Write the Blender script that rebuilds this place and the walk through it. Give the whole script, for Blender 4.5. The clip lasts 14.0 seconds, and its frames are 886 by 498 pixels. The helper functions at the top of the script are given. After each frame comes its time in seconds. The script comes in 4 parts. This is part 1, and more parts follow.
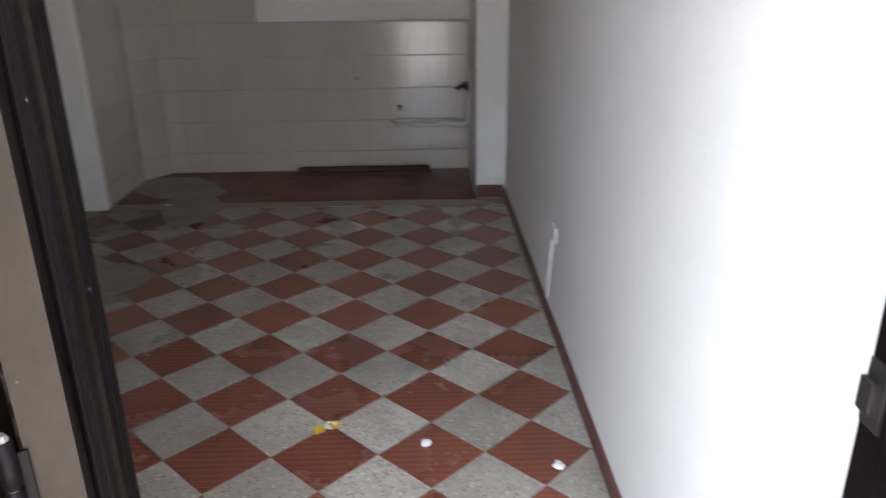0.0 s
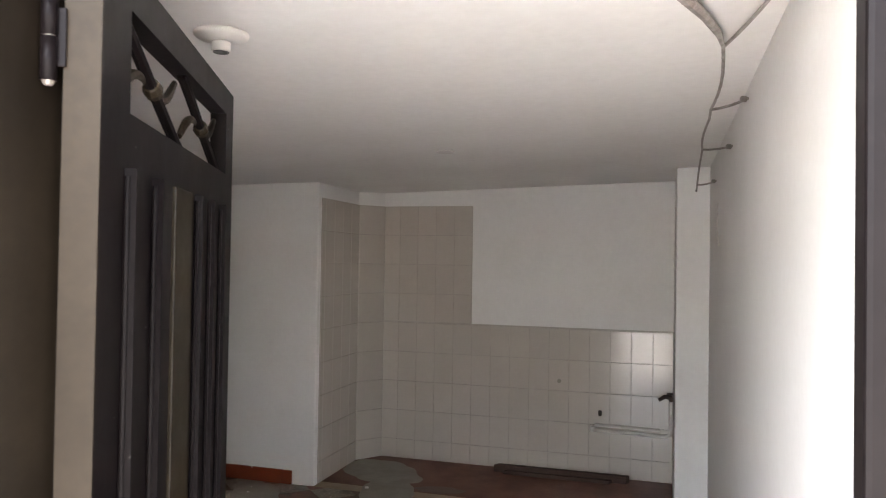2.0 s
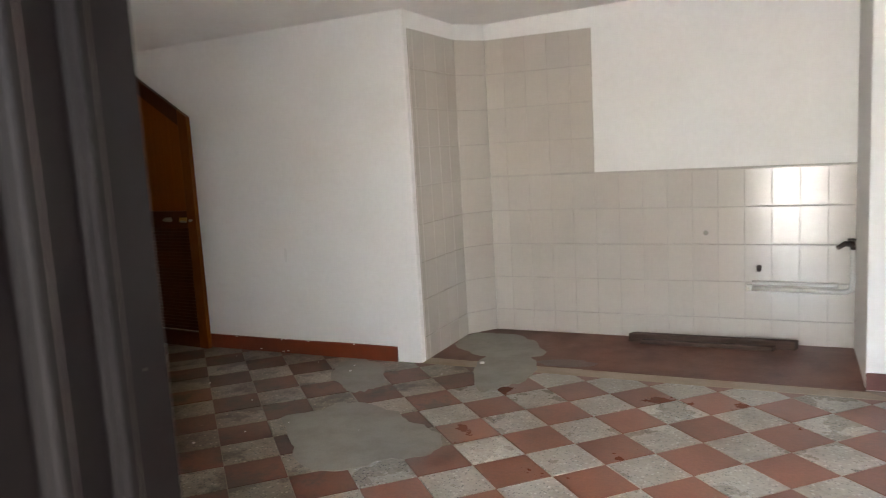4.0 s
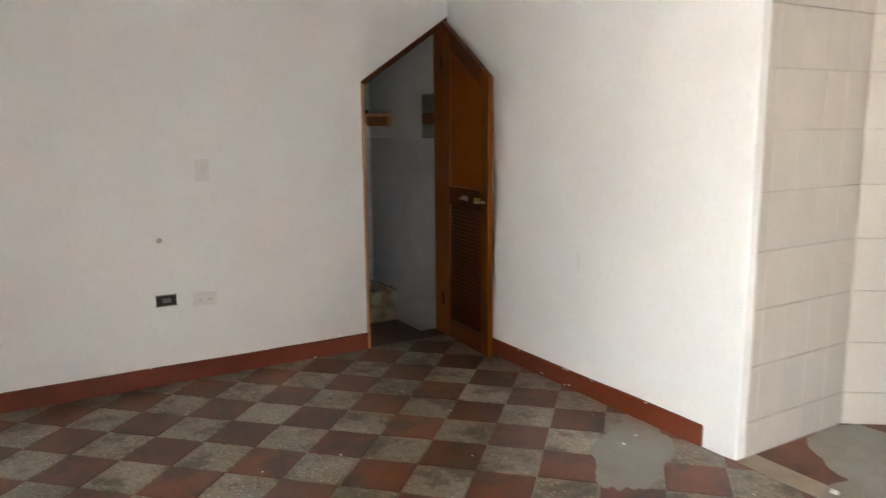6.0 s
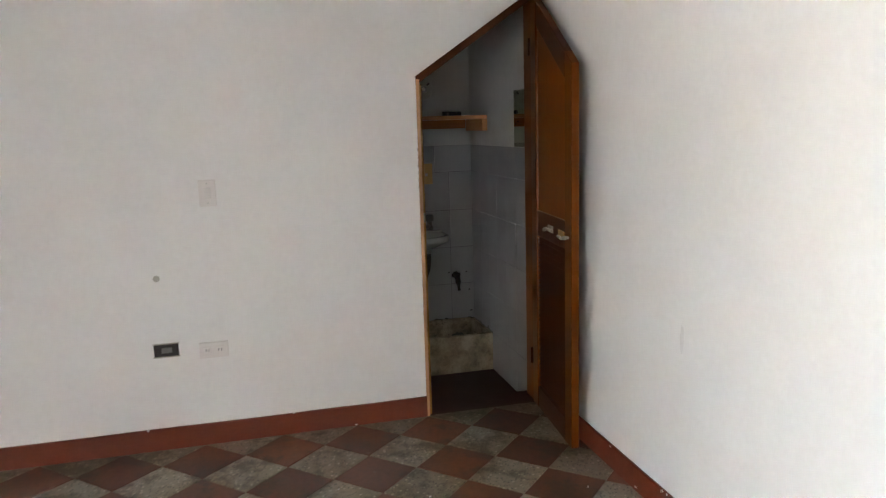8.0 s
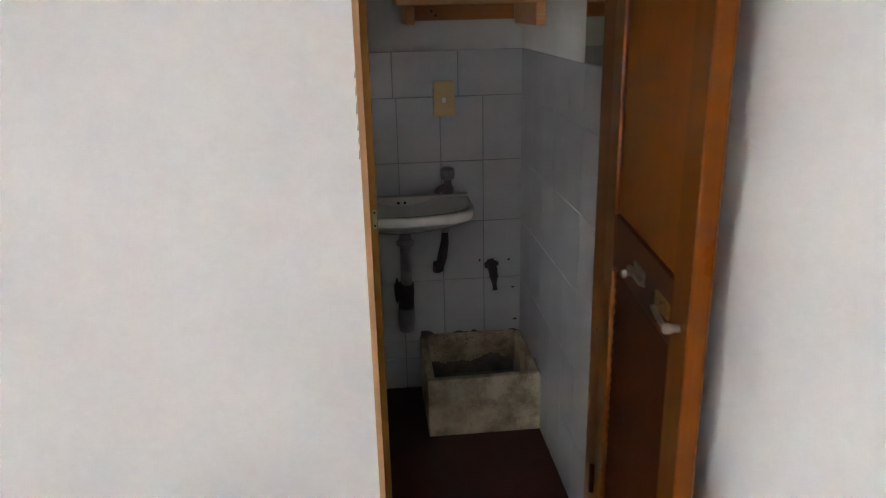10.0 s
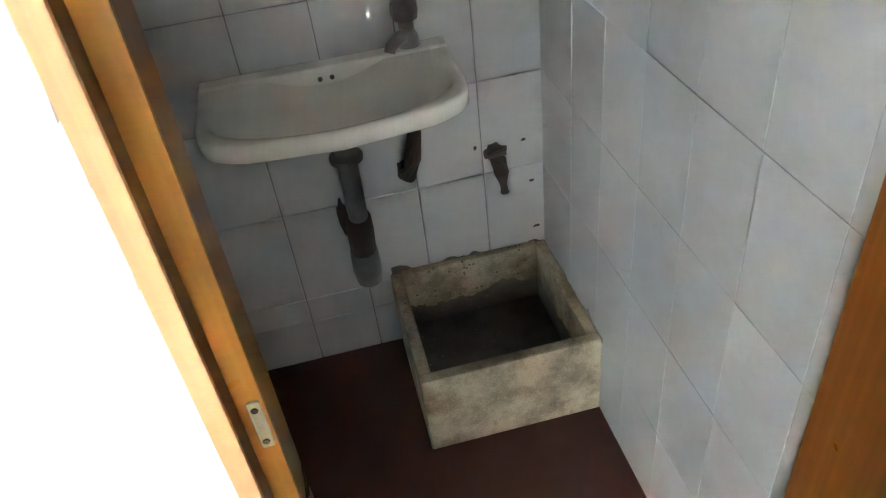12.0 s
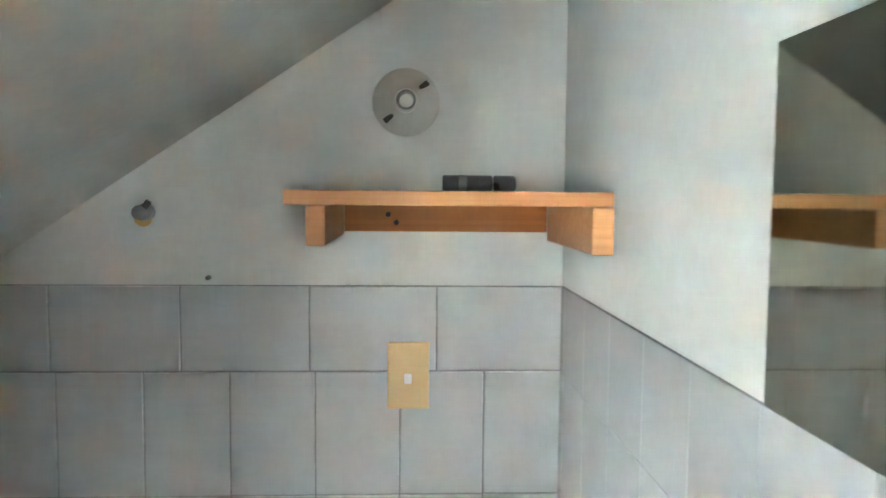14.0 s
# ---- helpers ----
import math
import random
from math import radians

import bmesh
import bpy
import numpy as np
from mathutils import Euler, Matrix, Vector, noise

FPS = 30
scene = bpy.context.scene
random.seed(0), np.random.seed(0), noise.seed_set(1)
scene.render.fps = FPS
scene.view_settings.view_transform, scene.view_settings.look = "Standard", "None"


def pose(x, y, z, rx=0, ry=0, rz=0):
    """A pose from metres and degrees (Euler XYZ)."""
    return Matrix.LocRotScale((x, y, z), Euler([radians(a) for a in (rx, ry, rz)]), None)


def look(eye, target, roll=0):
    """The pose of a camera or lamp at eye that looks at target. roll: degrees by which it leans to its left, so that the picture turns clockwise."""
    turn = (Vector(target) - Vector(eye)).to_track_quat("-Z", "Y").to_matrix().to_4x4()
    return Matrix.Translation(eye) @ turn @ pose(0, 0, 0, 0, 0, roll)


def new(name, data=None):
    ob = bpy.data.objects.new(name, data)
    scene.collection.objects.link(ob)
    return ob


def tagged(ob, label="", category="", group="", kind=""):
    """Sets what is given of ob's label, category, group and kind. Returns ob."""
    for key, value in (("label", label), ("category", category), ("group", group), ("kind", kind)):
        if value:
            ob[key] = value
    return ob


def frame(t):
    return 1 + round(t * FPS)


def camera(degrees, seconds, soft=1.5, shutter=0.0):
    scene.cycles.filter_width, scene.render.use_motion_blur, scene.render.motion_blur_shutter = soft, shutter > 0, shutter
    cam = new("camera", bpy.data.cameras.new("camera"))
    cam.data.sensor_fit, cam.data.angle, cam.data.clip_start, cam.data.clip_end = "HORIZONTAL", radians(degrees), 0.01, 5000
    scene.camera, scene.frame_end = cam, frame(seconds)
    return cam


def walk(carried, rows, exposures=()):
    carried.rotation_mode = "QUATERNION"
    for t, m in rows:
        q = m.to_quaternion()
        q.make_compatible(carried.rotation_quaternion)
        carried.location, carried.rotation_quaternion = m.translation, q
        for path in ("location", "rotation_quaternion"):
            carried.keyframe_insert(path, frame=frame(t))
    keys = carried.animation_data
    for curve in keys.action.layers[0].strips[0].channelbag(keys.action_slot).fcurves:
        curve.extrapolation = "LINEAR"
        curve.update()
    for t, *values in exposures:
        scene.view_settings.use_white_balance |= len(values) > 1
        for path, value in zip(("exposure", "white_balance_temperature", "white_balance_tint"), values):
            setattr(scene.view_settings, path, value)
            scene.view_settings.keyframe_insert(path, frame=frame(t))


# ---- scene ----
cam = camera(61.8, 14.0, soft=1.1, shutter=0.35)
PATH = [
    (0, (-0.536, 1.707, 1.467), (-0.493, 3.575, 0.753), -0.7),
    (0.5, (-0.403, 1.728, 1.492), (-0.859, 3.586, 0.908), -1.2),
    (1, (-0.282, 1.689, 1.547), (-0.943, 3.538, 1.167), -0.1),
    (1.5, (-0.261, 1.667, 1.582), (-0.832, 3.581, 1.475), 0.3),
    (2, (-0.275, 1.605, 1.599), (-0.847, 3.521, 1.632), 0.9),
    (2.2, (-0.262, 1.565, 1.582), (-0.839, 3.48, 1.577), 0.7),
    (4.3, (-0.562, 2.694, 1.3), (-1.504, 4.429, 0.982), -3.1),
    (4.5, (-0.566, 2.911, 1.367), (-1.598, 4.585, 1.002), -2.3),
    (5, (-0.618, 3.297, 1.381), (-1.927, 4.76, 0.995), -3.9),
    (5.5, (-0.654, 3.607, 1.394), (-2.219, 4.802, 1.042), -2.9),
    (6, (-0.799, 3.889, 1.365), (-2.49, 4.905, 1.035), -0.5),
    (6.5, (-0.889, 4.128, 1.409), (-2.77, 4.753, 1.143), -2.7),
    (7, (-0.855, 4.46, 1.394), (-2.804, 4.831, 1.137), -0.4),
    (7.5, (-1.139, 4.754, 1.386), (-3.053, 5.229, 1.052), 0.9),
    (8, (-1.491, 5.015, 1.403), (-3.401, 5.505, 1.072), -1.7),
    (8.2, (-1.584, 5.188, 1.412), (-3.517, 5.585, 1.083), -1.1),
    (10.3, (-3.519, 5.814, 1.429), (-5.387, 5.981, 0.733), -1.6),
    (10.5, (-3.674, 5.836, 1.403), (-5.515, 5.999, 0.637), -1.4),
    (11, (-4.053, 5.895, 1.397), (-5.864, 5.933, 0.549), -3.2),
    (11.5, (-4.408, 5.874, 1.381), (-6.093, 6.105, 0.329), -4.1),
    (12, (-4.533, 5.880, 1.348), (-6.093, 6.114, 0.115), -7.5),
    (12.5, (-4.562, 5.926, 1.337), (-6.126, 6.114, 0.102), -7.6),
    (13, (-4.540, 5.956, 1.375), (-6.307, 6.248, 0.474), -2.3),
    (13.5, (-4.528, 6.052, 1.421), (-6.506, 6.363, 1.318), 0.7),
    (14, (-4.593, 6.070, 1.445), (-6.583, 6.167, 1.302), 0.5),
]
walk(cam, [(t, look(eye, target, roll)) for t, eye, target, roll in PATH],
     exposures=[(0.0, 2.45, 6500, 16), (0.5, 3.70, 6700, 17), (1.0, 4.10, 7000, 18), (1.5, 3.80, 7100, 17), (2.0, 3.02, 7000, 16), (4.5, 4.45, 7000, 13),
                (5.0, 4.65, 7000, 13), (5.5, 5.05, 7000, 12), (6.0, 5.13, 7000, 12), (7.0, 5.35, 6900, 11), (8.0, 5.25, 6700, 11), (10.5, 5.85, 6300, 12), (11.0, 5.60, 5900, 9),
                (11.5, 6.70, 6000, 7), (12.0, 7.75, 6400, 5), (12.5, 8.50, 6500, 4), (13.0, 8.45, 6500, 2), (13.5, 8.45, 6250, -1), (14.0, 8.55, 6150, 0)])

# ---- light ----
world = bpy.data.worlds.new("sky")
scene.world = world
world.use_nodes = True
_wn, _wl = world.node_tree.nodes, world.node_tree.links
_sky = _wn.new("ShaderNodeTexSky")
_sky.sky_type, _sky.sun_disc = 'NISHITA', False
_sky.sun_elevation, _sky.sun_rotation = radians(50), radians(150)
_wl.new(_sky.outputs[0], _wn["Background"].inputs[0])
_wn["Background"].inputs[1].default_value = 0.14

sun = new("sun", bpy.data.lights.new("sun", 'SUN'))
sun.data.energy, sun.data.angle, sun.data.color = 5.0, radians(0.6), (1.0, 0.96, 0.9)
sun.matrix_world = look((-3, 0.35, 7), (0, 0, 0))

# daylight of the open street, coming in by the entrance
def daylight(x0, x1, z0, z1, radiance):
    lamp = new("daylight", bpy.data.lights.new("daylight", 'AREA'))
    lamp.data.shape, lamp.data.size, lamp.data.size_y = 'RECTANGLE', x1 - x0, z1 - z0
    lamp.data.energy, lamp.data.color = radiance * (x1 - x0) * (z1 - z0), (0.84, 0.93, 1.0)
    lamp.matrix_world = look(((x0 + x1) / 2, -9.0, (z0 + z1) / 2), ((x0 + x1) / 2, 3.0, (z0 + z1) / 2))


daylight(1.5, 18.0, 0.2, 6.0, 2.2)
daylight(-2.5, 1.48, 0.2, 6.0, 2.2)
daylight(-18.0, -2.52, 0.2, 6.0, 6.0)
high = new("skylight", bpy.data.lights.new("skylight", 'AREA'))
high.data.shape, high.data.size, high.data.size_y = 'RECTANGLE', 7.0, 3.0
high.data.energy, high.data.color = 200, (0.84, 0.93, 1.0)
high.matrix_world = look((-2.2, -1.4, 4.6), (-0.4, 3.2, 0.6))


# ---- materials ----
def mat(name, color, rough=0.6, second=None, amount=0.35, scale=3.0, grain=0.08, bump=0.15, metal=0.0, spec=0.5, coat=0.0):
    """A surface with large stains towards the second colour, a fine grain and a fine relief."""
    m = bpy.data.materials.new(name)
    m.use_nodes = True
    n, l = m.node_tree.nodes, m.node_tree.links
    b = n["Principled BSDF"]
    co = n.new("ShaderNodeNewGeometry")
    big, fine = n.new("ShaderNodeTexNoise"), n.new("ShaderNodeTexNoise")
    big.inputs["Scale"].default_value, big.inputs["Detail"].default_value = scale, 6
    big.inputs["Roughness"].default_value = 0.65
    fine.inputs["Scale"].default_value, fine.inputs["Detail"].default_value = scale * 28, 4
    l.new(co.outputs["Position"], big.inputs["Vector"])
    l.new(co.outputs["Position"], fine.inputs["Vector"])
    ramp = n.new("ShaderNodeMapRange")
    ramp.inputs[1].default_value, ramp.inputs[2].default_value = 0.42, 0.72
    ramp.inputs[3].default_value, ramp.inputs[4].default_value = 0.0, amount
    l.new(big.outputs[0], ramp.inputs[0])
    mix = n.new("ShaderNodeMix")
    mix.data_type = 'RGBA'
    mix.inputs["A"].default_value = (*color, 1)
    mix.inputs["B"].default_value = (*(second or [c * 0.7 for c in color]), 1)
    l.new(ramp.outputs[0], mix.inputs["Factor"])
    hsv = n.new("ShaderNodeHueSaturation")
    val = n.new("ShaderNodeMapRange")
    val.inputs[1].default_value, val.inputs[2].default_value = 0.3, 0.7
    val.inputs[3].default_value, val.inputs[4].default_value = 1 - grain, 1 + grain
    l.new(fine.outputs[0], val.inputs[0])
    l.new(val.outputs[0], hsv.inputs["Value"])
    l.new(mix.outputs["Result"], hsv.inputs["Color"])
    l.new(hsv.outputs[0], b.inputs["Base Color"])
    rr = n.new("ShaderNodeMapRange")
    rr.inputs[1].default_value, rr.inputs[2].default_value = 0.3, 0.7
    rr.inputs[3].default_value, rr.inputs[4].default_value = rough * 0.85, min(1, rough * 1.2)
    l.new(big.outputs[0], rr.inputs[0])
    l.new(rr.outputs[0], b.inputs["Roughness"])
    bp = n.new("ShaderNodeBump")
    bp.inputs["Strength"].default_value, bp.inputs["Distance"].default_value = bump, 0.004
    l.new(fine.outputs[0], bp.inputs["Height"])
    l.new(bp.outputs[0], b.inputs["Normal"])
    b.inputs["Metallic"].default_value = metal
    b.inputs["Specular IOR Level"].default_value = spec
    b.inputs["Coat Weight"].default_value = coat
    b.inputs["Coat Roughness"].default_value = 0.15
    return m


def vary(m, low, high):
    """Each piece of its own takes a slightly different value."""
    n, l = m.node_tree.nodes, m.node_tree.links
    b = n["Principled BSDF"]
    src = b.inputs["Base Color"].links[0].from_socket
    info, mr, hsv = n.new("ShaderNodeObjectInfo"), n.new("ShaderNodeMapRange"), n.new("ShaderNodeHueSaturation")
    mr.inputs[3].default_value, mr.inputs[4].default_value = low, high
    l.new(info.outputs["Random"], mr.inputs[0])
    l.new(mr.outputs[0], hsv.inputs["Value"])
    l.new(src, hsv.inputs["Color"])
    l.new(hsv.outputs[0], b.inputs["Base Color"])
    return m


def speckle(m, color, scale, size, amount):
    """Small chips of another colour, as in terrazzo or mould."""
    n, l = m.node_tree.nodes, m.node_tree.links
    b = n["Principled BSDF"]
    src = b.inputs["Base Color"].links[0].from_socket
    co, vor = n.new("ShaderNodeNewGeometry"), n.new("ShaderNodeTexVoronoi")
    vor.inputs["Scale"].default_value = scale
    l.new(co.outputs["Position"], vor.inputs["Vector"])
    mr, sel, mul = n.new("ShaderNodeMapRange"), n.new("ShaderNodeMath"), n.new("ShaderNodeMath")
    mr.inputs[1].default_value, mr.inputs[2].default_value = size, size * 0.6
    l.new(vor.outputs["Distance"], mr.inputs[0])
    sep = n.new("ShaderNodeSeparateColor")
    l.new(vor.outputs["Color"], sep.inputs[0])
    sel.operation, sel.inputs[1].default_value = 'LESS_THAN', amount
    l.new(sep.outputs[0], sel.inputs[0])
    mul.operation = 'MULTIPLY'
    l.new(mr.outputs[0], mul.inputs[0])
    l.new(sel.outputs[0], mul.inputs[1])
    mix = n.new("ShaderNodeMix")
    mix.data_type = 'RGBA'
    mix.inputs["B"].default_value = (*color, 1)
    l.new(mul.outputs[0], mix.inputs["Factor"])
    l.new(src, mix.inputs["A"])
    l.new(mix.outputs["Result"], b.inputs["Base Color"])
    return m


def stripes(m, color, pitch):
    """Thin stripes of another colour along x."""
    n, l = m.node_tree.nodes, m.node_tree.links
    b = n["Principled BSDF"]
    src = b.inputs["Base Color"].links[0].from_socket
    co, sep, mul, fr, lt = n.new("ShaderNodeNewGeometry"), n.new("ShaderNodeSeparateXYZ"), n.new("ShaderNodeMath"), n.new("ShaderNodeMath"), n.new("ShaderNodeMapRange")
    l.new(co.outputs["Position"], sep.inputs[0])
    mul.operation, mul.inputs[1].default_value = 'MULTIPLY', 1 / pitch
    l.new(sep.outputs["Y"], mul.inputs[0])
    fr.operation, fr.inputs[1].default_value = 'PINGPONG', 0.5
    l.new(mul.outputs[0], fr.inputs[0])
    lt.inputs[1].default_value, lt.inputs[2].default_value, lt.inputs[3].default_value, lt.inputs[4].default_value = 0.04, 0.12, 0.55, 0.0
    l.new(fr.outputs[0], lt.inputs[0])
    mix = n.new("ShaderNodeMix")
    mix.data_type = 'RGBA'
    mix.inputs["B"].default_value = (*color, 1)
    l.new(lt.outputs[0], mix.inputs["Factor"])
    l.new(src, mix.inputs["A"])
    l.new(mix.outputs["Result"], b.inputs["Base Color"])
    return m


def wood(name, dark, light, rough=0.35, axis=2, scale=9.0, coat=0.12):
    m = mat(name, light, rough, dark, 0.2, 1.5, 0.05, 0.08, spec=0.14, coat=coat * 0.15)
    n, l = m.node_tree.nodes, m.node_tree.links
    b = n["Principled BSDF"]
    src = b.inputs["Base Color"].links[0].from_socket
    tc, mp, no = n.new("ShaderNodeTexCoord"), n.new("ShaderNodeMapping"), n.new("ShaderNodeTexNoise")
    s = [scale * 8] * 3
    s[axis] = scale * 0.07
    mp.inputs["Scale"].default_value = s
    l.new(tc.outputs["Object"], mp.inputs[0])
    l.new(mp.outputs[0], no.inputs["Vector"])
    no.inputs["Scale"].default_value, no.inputs["Detail"].default_value = 1.6, 3
    mr = n.new("ShaderNodeMapRange")
    mr.inputs[1].default_value, mr.inputs[2].default_value, mr.inputs[4].default_value = 0.35, 0.70, 0.4
    l.new(no.outputs[0], mr.inputs[0])
    mix = n.new("ShaderNodeMix")
    mix.data_type = 'RGBA'
    mix.inputs["B"].default_value = (*dark, 1)
    l.new(mr.outputs[0], mix.inputs["Factor"])
    l.new(src, mix.inputs["A"])
    l.new(mix.outputs["Result"], b.inputs["Base Color"])
    return m


def grime(m, color, scale, low, top, amount, seed=0.0):
    """Blotches of dirt or dust with a shape of their own."""
    n, l = m.node_tree.nodes, m.node_tree.links
    b = n["Principled BSDF"]
    src = b.inputs["Base Color"].links[0].from_socket
    co, off, no, mr, mix = n.new("ShaderNodeNewGeometry"), n.new("ShaderNodeVectorMath"), n.new("ShaderNodeTexNoise"), n.new("ShaderNodeMapRange"), n.new("ShaderNodeMix")
    off.inputs[1].default_value = (seed, seed * 0.7, 0)
    l.new(co.outputs["Position"], off.inputs[0])
    l.new(off.outputs[0], no.inputs["Vector"])
    no.inputs["Scale"].default_value, no.inputs["Detail"].default_value, no.inputs["Roughness"].default_value = scale, 7, 0.7
    mr.inputs[1].default_value, mr.inputs[2].default_value, mr.inputs[4].default_value = low, top, amount
    l.new(no.outputs[0], mr.inputs[0])
    mix.data_type = 'RGBA'
    mix.inputs["B"].default_value = (*color, 1)
    l.new(mr.outputs[0], mix.inputs["Factor"])
    l.new(src, mix.inputs["A"])
    l.new(mix.outputs["Result"], b.inputs["Base Color"])
    return m


PLASTER = mat("white_wall_paint", (0.80, 0.79, 0.77), 0.75, (0.72, 0.70, 0.67), 0.5, 1.3, 0.015, 0.12)
CEIL = mat("white_ceiling_paint", (0.86, 0.85, 0.83), 0.85, (0.76, 0.74, 0.71), 0.5, 0.9, 0.02, 0.2)
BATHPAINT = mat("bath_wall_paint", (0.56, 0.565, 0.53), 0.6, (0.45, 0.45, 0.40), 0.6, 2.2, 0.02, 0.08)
GROUT = mat("grout", (0.46, 0.425, 0.38), 0.9, (0.30, 0.27, 0.24), 0.6, 2.5, 0.1, 0.3)
GROUT_SIDE = mat("grey_grout", (0.40, 0.40, 0.39), 0.9, (0.30, 0.29, 0.28), 0.7, 3, 0.1, 0.3)
GROUT_BATH = mat("dark_grout", (0.20, 0.20, 0.19), 0.9, (0.10, 0.09, 0.08), 0.6, 5, 0.1, 0.3)
KTILE = vary(mat("kitchen_glazed_tile", (0.53, 0.485, 0.43), 0.14, (0.46, 0.415, 0.36), 0.4, 2.0, 0.015, 0.02), 0.97, 1.02)
BTILE = vary(mat("bath_glazed_tile", (0.43, 0.435, 0.43), 0.2, (0.33, 0.33, 0.315), 0.6, 2.6, 0.015, 0.015), 0.975, 1.015)
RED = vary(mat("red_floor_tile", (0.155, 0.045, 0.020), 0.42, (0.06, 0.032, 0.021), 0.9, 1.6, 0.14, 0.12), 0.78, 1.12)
# lighter tile copies for near the entrance: its daylight is put into their colour
REDSTRIPE = vary(stripes(mat("red_striped_floor_tile", (0.20, 0.060, 0.036), 0.26, (0.12, 0.042, 0.03), 0.6, 2.2, 0.12, 0.12), (0.30, 0.15, 0.10), 0.027), 0.85, 1.12)
REDLIT = vary(mat("lit_red_floor_tile", (0.235, 0.082, 0.046), 0.30, (0.155, 0.055, 0.034), 0.6, 2.4, 0.10, 0.10), 0.82, 1.12)
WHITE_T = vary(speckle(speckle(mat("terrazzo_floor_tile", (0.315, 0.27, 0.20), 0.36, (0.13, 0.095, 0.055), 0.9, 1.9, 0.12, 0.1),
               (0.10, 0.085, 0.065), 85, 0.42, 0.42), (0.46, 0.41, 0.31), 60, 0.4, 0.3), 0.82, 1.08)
WHITE_LIT = vary(speckle(speckle(mat("lit_terrazzo_floor_tile", (0.425, 0.395, 0.34), 0.28, (0.26, 0.225, 0.17), 0.75, 1.8, 0.12, 0.1),
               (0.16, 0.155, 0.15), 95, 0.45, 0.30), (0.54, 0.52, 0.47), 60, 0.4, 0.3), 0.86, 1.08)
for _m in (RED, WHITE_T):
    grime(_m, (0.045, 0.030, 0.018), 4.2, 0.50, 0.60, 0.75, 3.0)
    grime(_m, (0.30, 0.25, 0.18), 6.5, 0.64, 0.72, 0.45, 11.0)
for _m in (REDSTRIPE, REDLIT, WHITE_LIT):
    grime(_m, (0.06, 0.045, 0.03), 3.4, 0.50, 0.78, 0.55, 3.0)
BED = mat("tile_joint_mortar", (0.30, 0.25, 0.20), 0.9, (0.18, 0.13, 0.10), 0.6, 4, 0.15, 0.3)
CEMENT = mat("grey_cement", (0.30, 0.28, 0.235), 0.7, (0.22, 0.20, 0.16), 0.6, 5, 0.06, 0.3)
BROWNFLOOR = mat("brown_cement_floor", (0.15, 0.05, 0.028), 0.5, (0.09, 0.04, 0.027), 0.8, 3.5, 0.12, 0.25)
BATHFLOOR = mat("bath_red_cement", (0.070, 0.020, 0.013), 0.42, (0.040, 0.014, 0.010), 0.6, 1.4, 0.06, 0.10, spec=0.3)
DAMP = mat("damp_brown_cement", (0.085, 0.030, 0.017), 0.35, (0.06, 0.024, 0.016), 0.7, 5, 0.1, 0.2)
EDGE = mat("pale_screed", (0.38, 0.31, 0.23), 0.8, (0.26, 0.19, 0.13), 0.7, 4, 0.08, 0.3)
BASE = mat("red_skirting_paint", (0.18, 0.034, 0.011), 0.45, (0.12, 0.026, 0.011), 0.6, 5, 0.1, 0.2)
BASEDARK = mat("dark_skirting_paint", (0.13, 0.045, 0.038), 0.5, (0.08, 0.03, 0.027), 0.6, 5, 0.1, 0.2)
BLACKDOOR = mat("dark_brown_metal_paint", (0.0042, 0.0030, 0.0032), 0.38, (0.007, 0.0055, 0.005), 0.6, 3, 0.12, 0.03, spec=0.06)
# pale colour for the highlights painted on door ribs, and for worn hinge pins
GLINTWORN = mat("rib_glint_worn_steel", (0.17, 0.15, 0.13), 0.35, (0.03, 0.025, 0.02), 0.4, 9, 0.1, 0.1, metal=0.3)
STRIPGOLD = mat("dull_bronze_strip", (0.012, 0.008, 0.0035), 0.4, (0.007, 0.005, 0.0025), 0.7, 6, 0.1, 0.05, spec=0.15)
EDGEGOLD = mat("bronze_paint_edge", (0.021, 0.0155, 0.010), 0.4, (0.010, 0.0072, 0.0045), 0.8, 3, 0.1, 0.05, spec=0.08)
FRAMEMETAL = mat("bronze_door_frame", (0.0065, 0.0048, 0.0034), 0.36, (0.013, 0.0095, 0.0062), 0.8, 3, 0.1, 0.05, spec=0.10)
for _m in (BLACKDOOR, STRIPGOLD, EDGEGOLD, FRAMEMETAL):
    speckle(_m, (0.13, 0.12, 0.11), 42, 0.10, 0.10)
DARKSTEEL = mat("blackened_steel", (0.03, 0.027, 0.025), 0.4, (0.07, 0.06, 0.055), 0.5, 25, 0.1, 0.1, metal=0.6)
STEEL = mat("steel", (0.55, 0.54, 0.52), 0.3, (0.35, 0.33, 0.3), 0.5, 15, 0.08, 0.05, metal=1.0)
CHROME = mat("worn_chrome", (0.34, 0.32, 0.29), 0.3, (0.3, 0.27, 0.22), 0.6, 20, 0.08, 0.05, metal=1.0)
BRASS = mat("brass", (0.55, 0.36, 0.12), 0.3, (0.35, 0.22, 0.08), 0.6, 20, 0.08, 0.05, metal=1.0)
ORANGE = wood("orange_varnished_wood", (0.105, 0.026, 0.003), (0.20, 0.060, 0.007), 0.3)
LEAF = wood("dark_orange_varnished_wood", (0.085, 0.019, 0.0012), (0.155, 0.040, 0.002), 0.3)
PANEL = wood("orange_plywood", (0.145, 0.033, 0.0015), (0.205, 0.050, 0.002), 0.3, 2, 4.0)
REDWOOD = wood("dark_varnished_wood", (0.034, 0.007, 0.001), (0.074, 0.017, 0.0025), 0.35)
# lit copies of the frame wood for its room-facing edges
JAMBLIT = wood("lit_orange_frame_wood", (0.42, 0.20, 0.095), (0.58, 0.33, 0.17), 0.4)
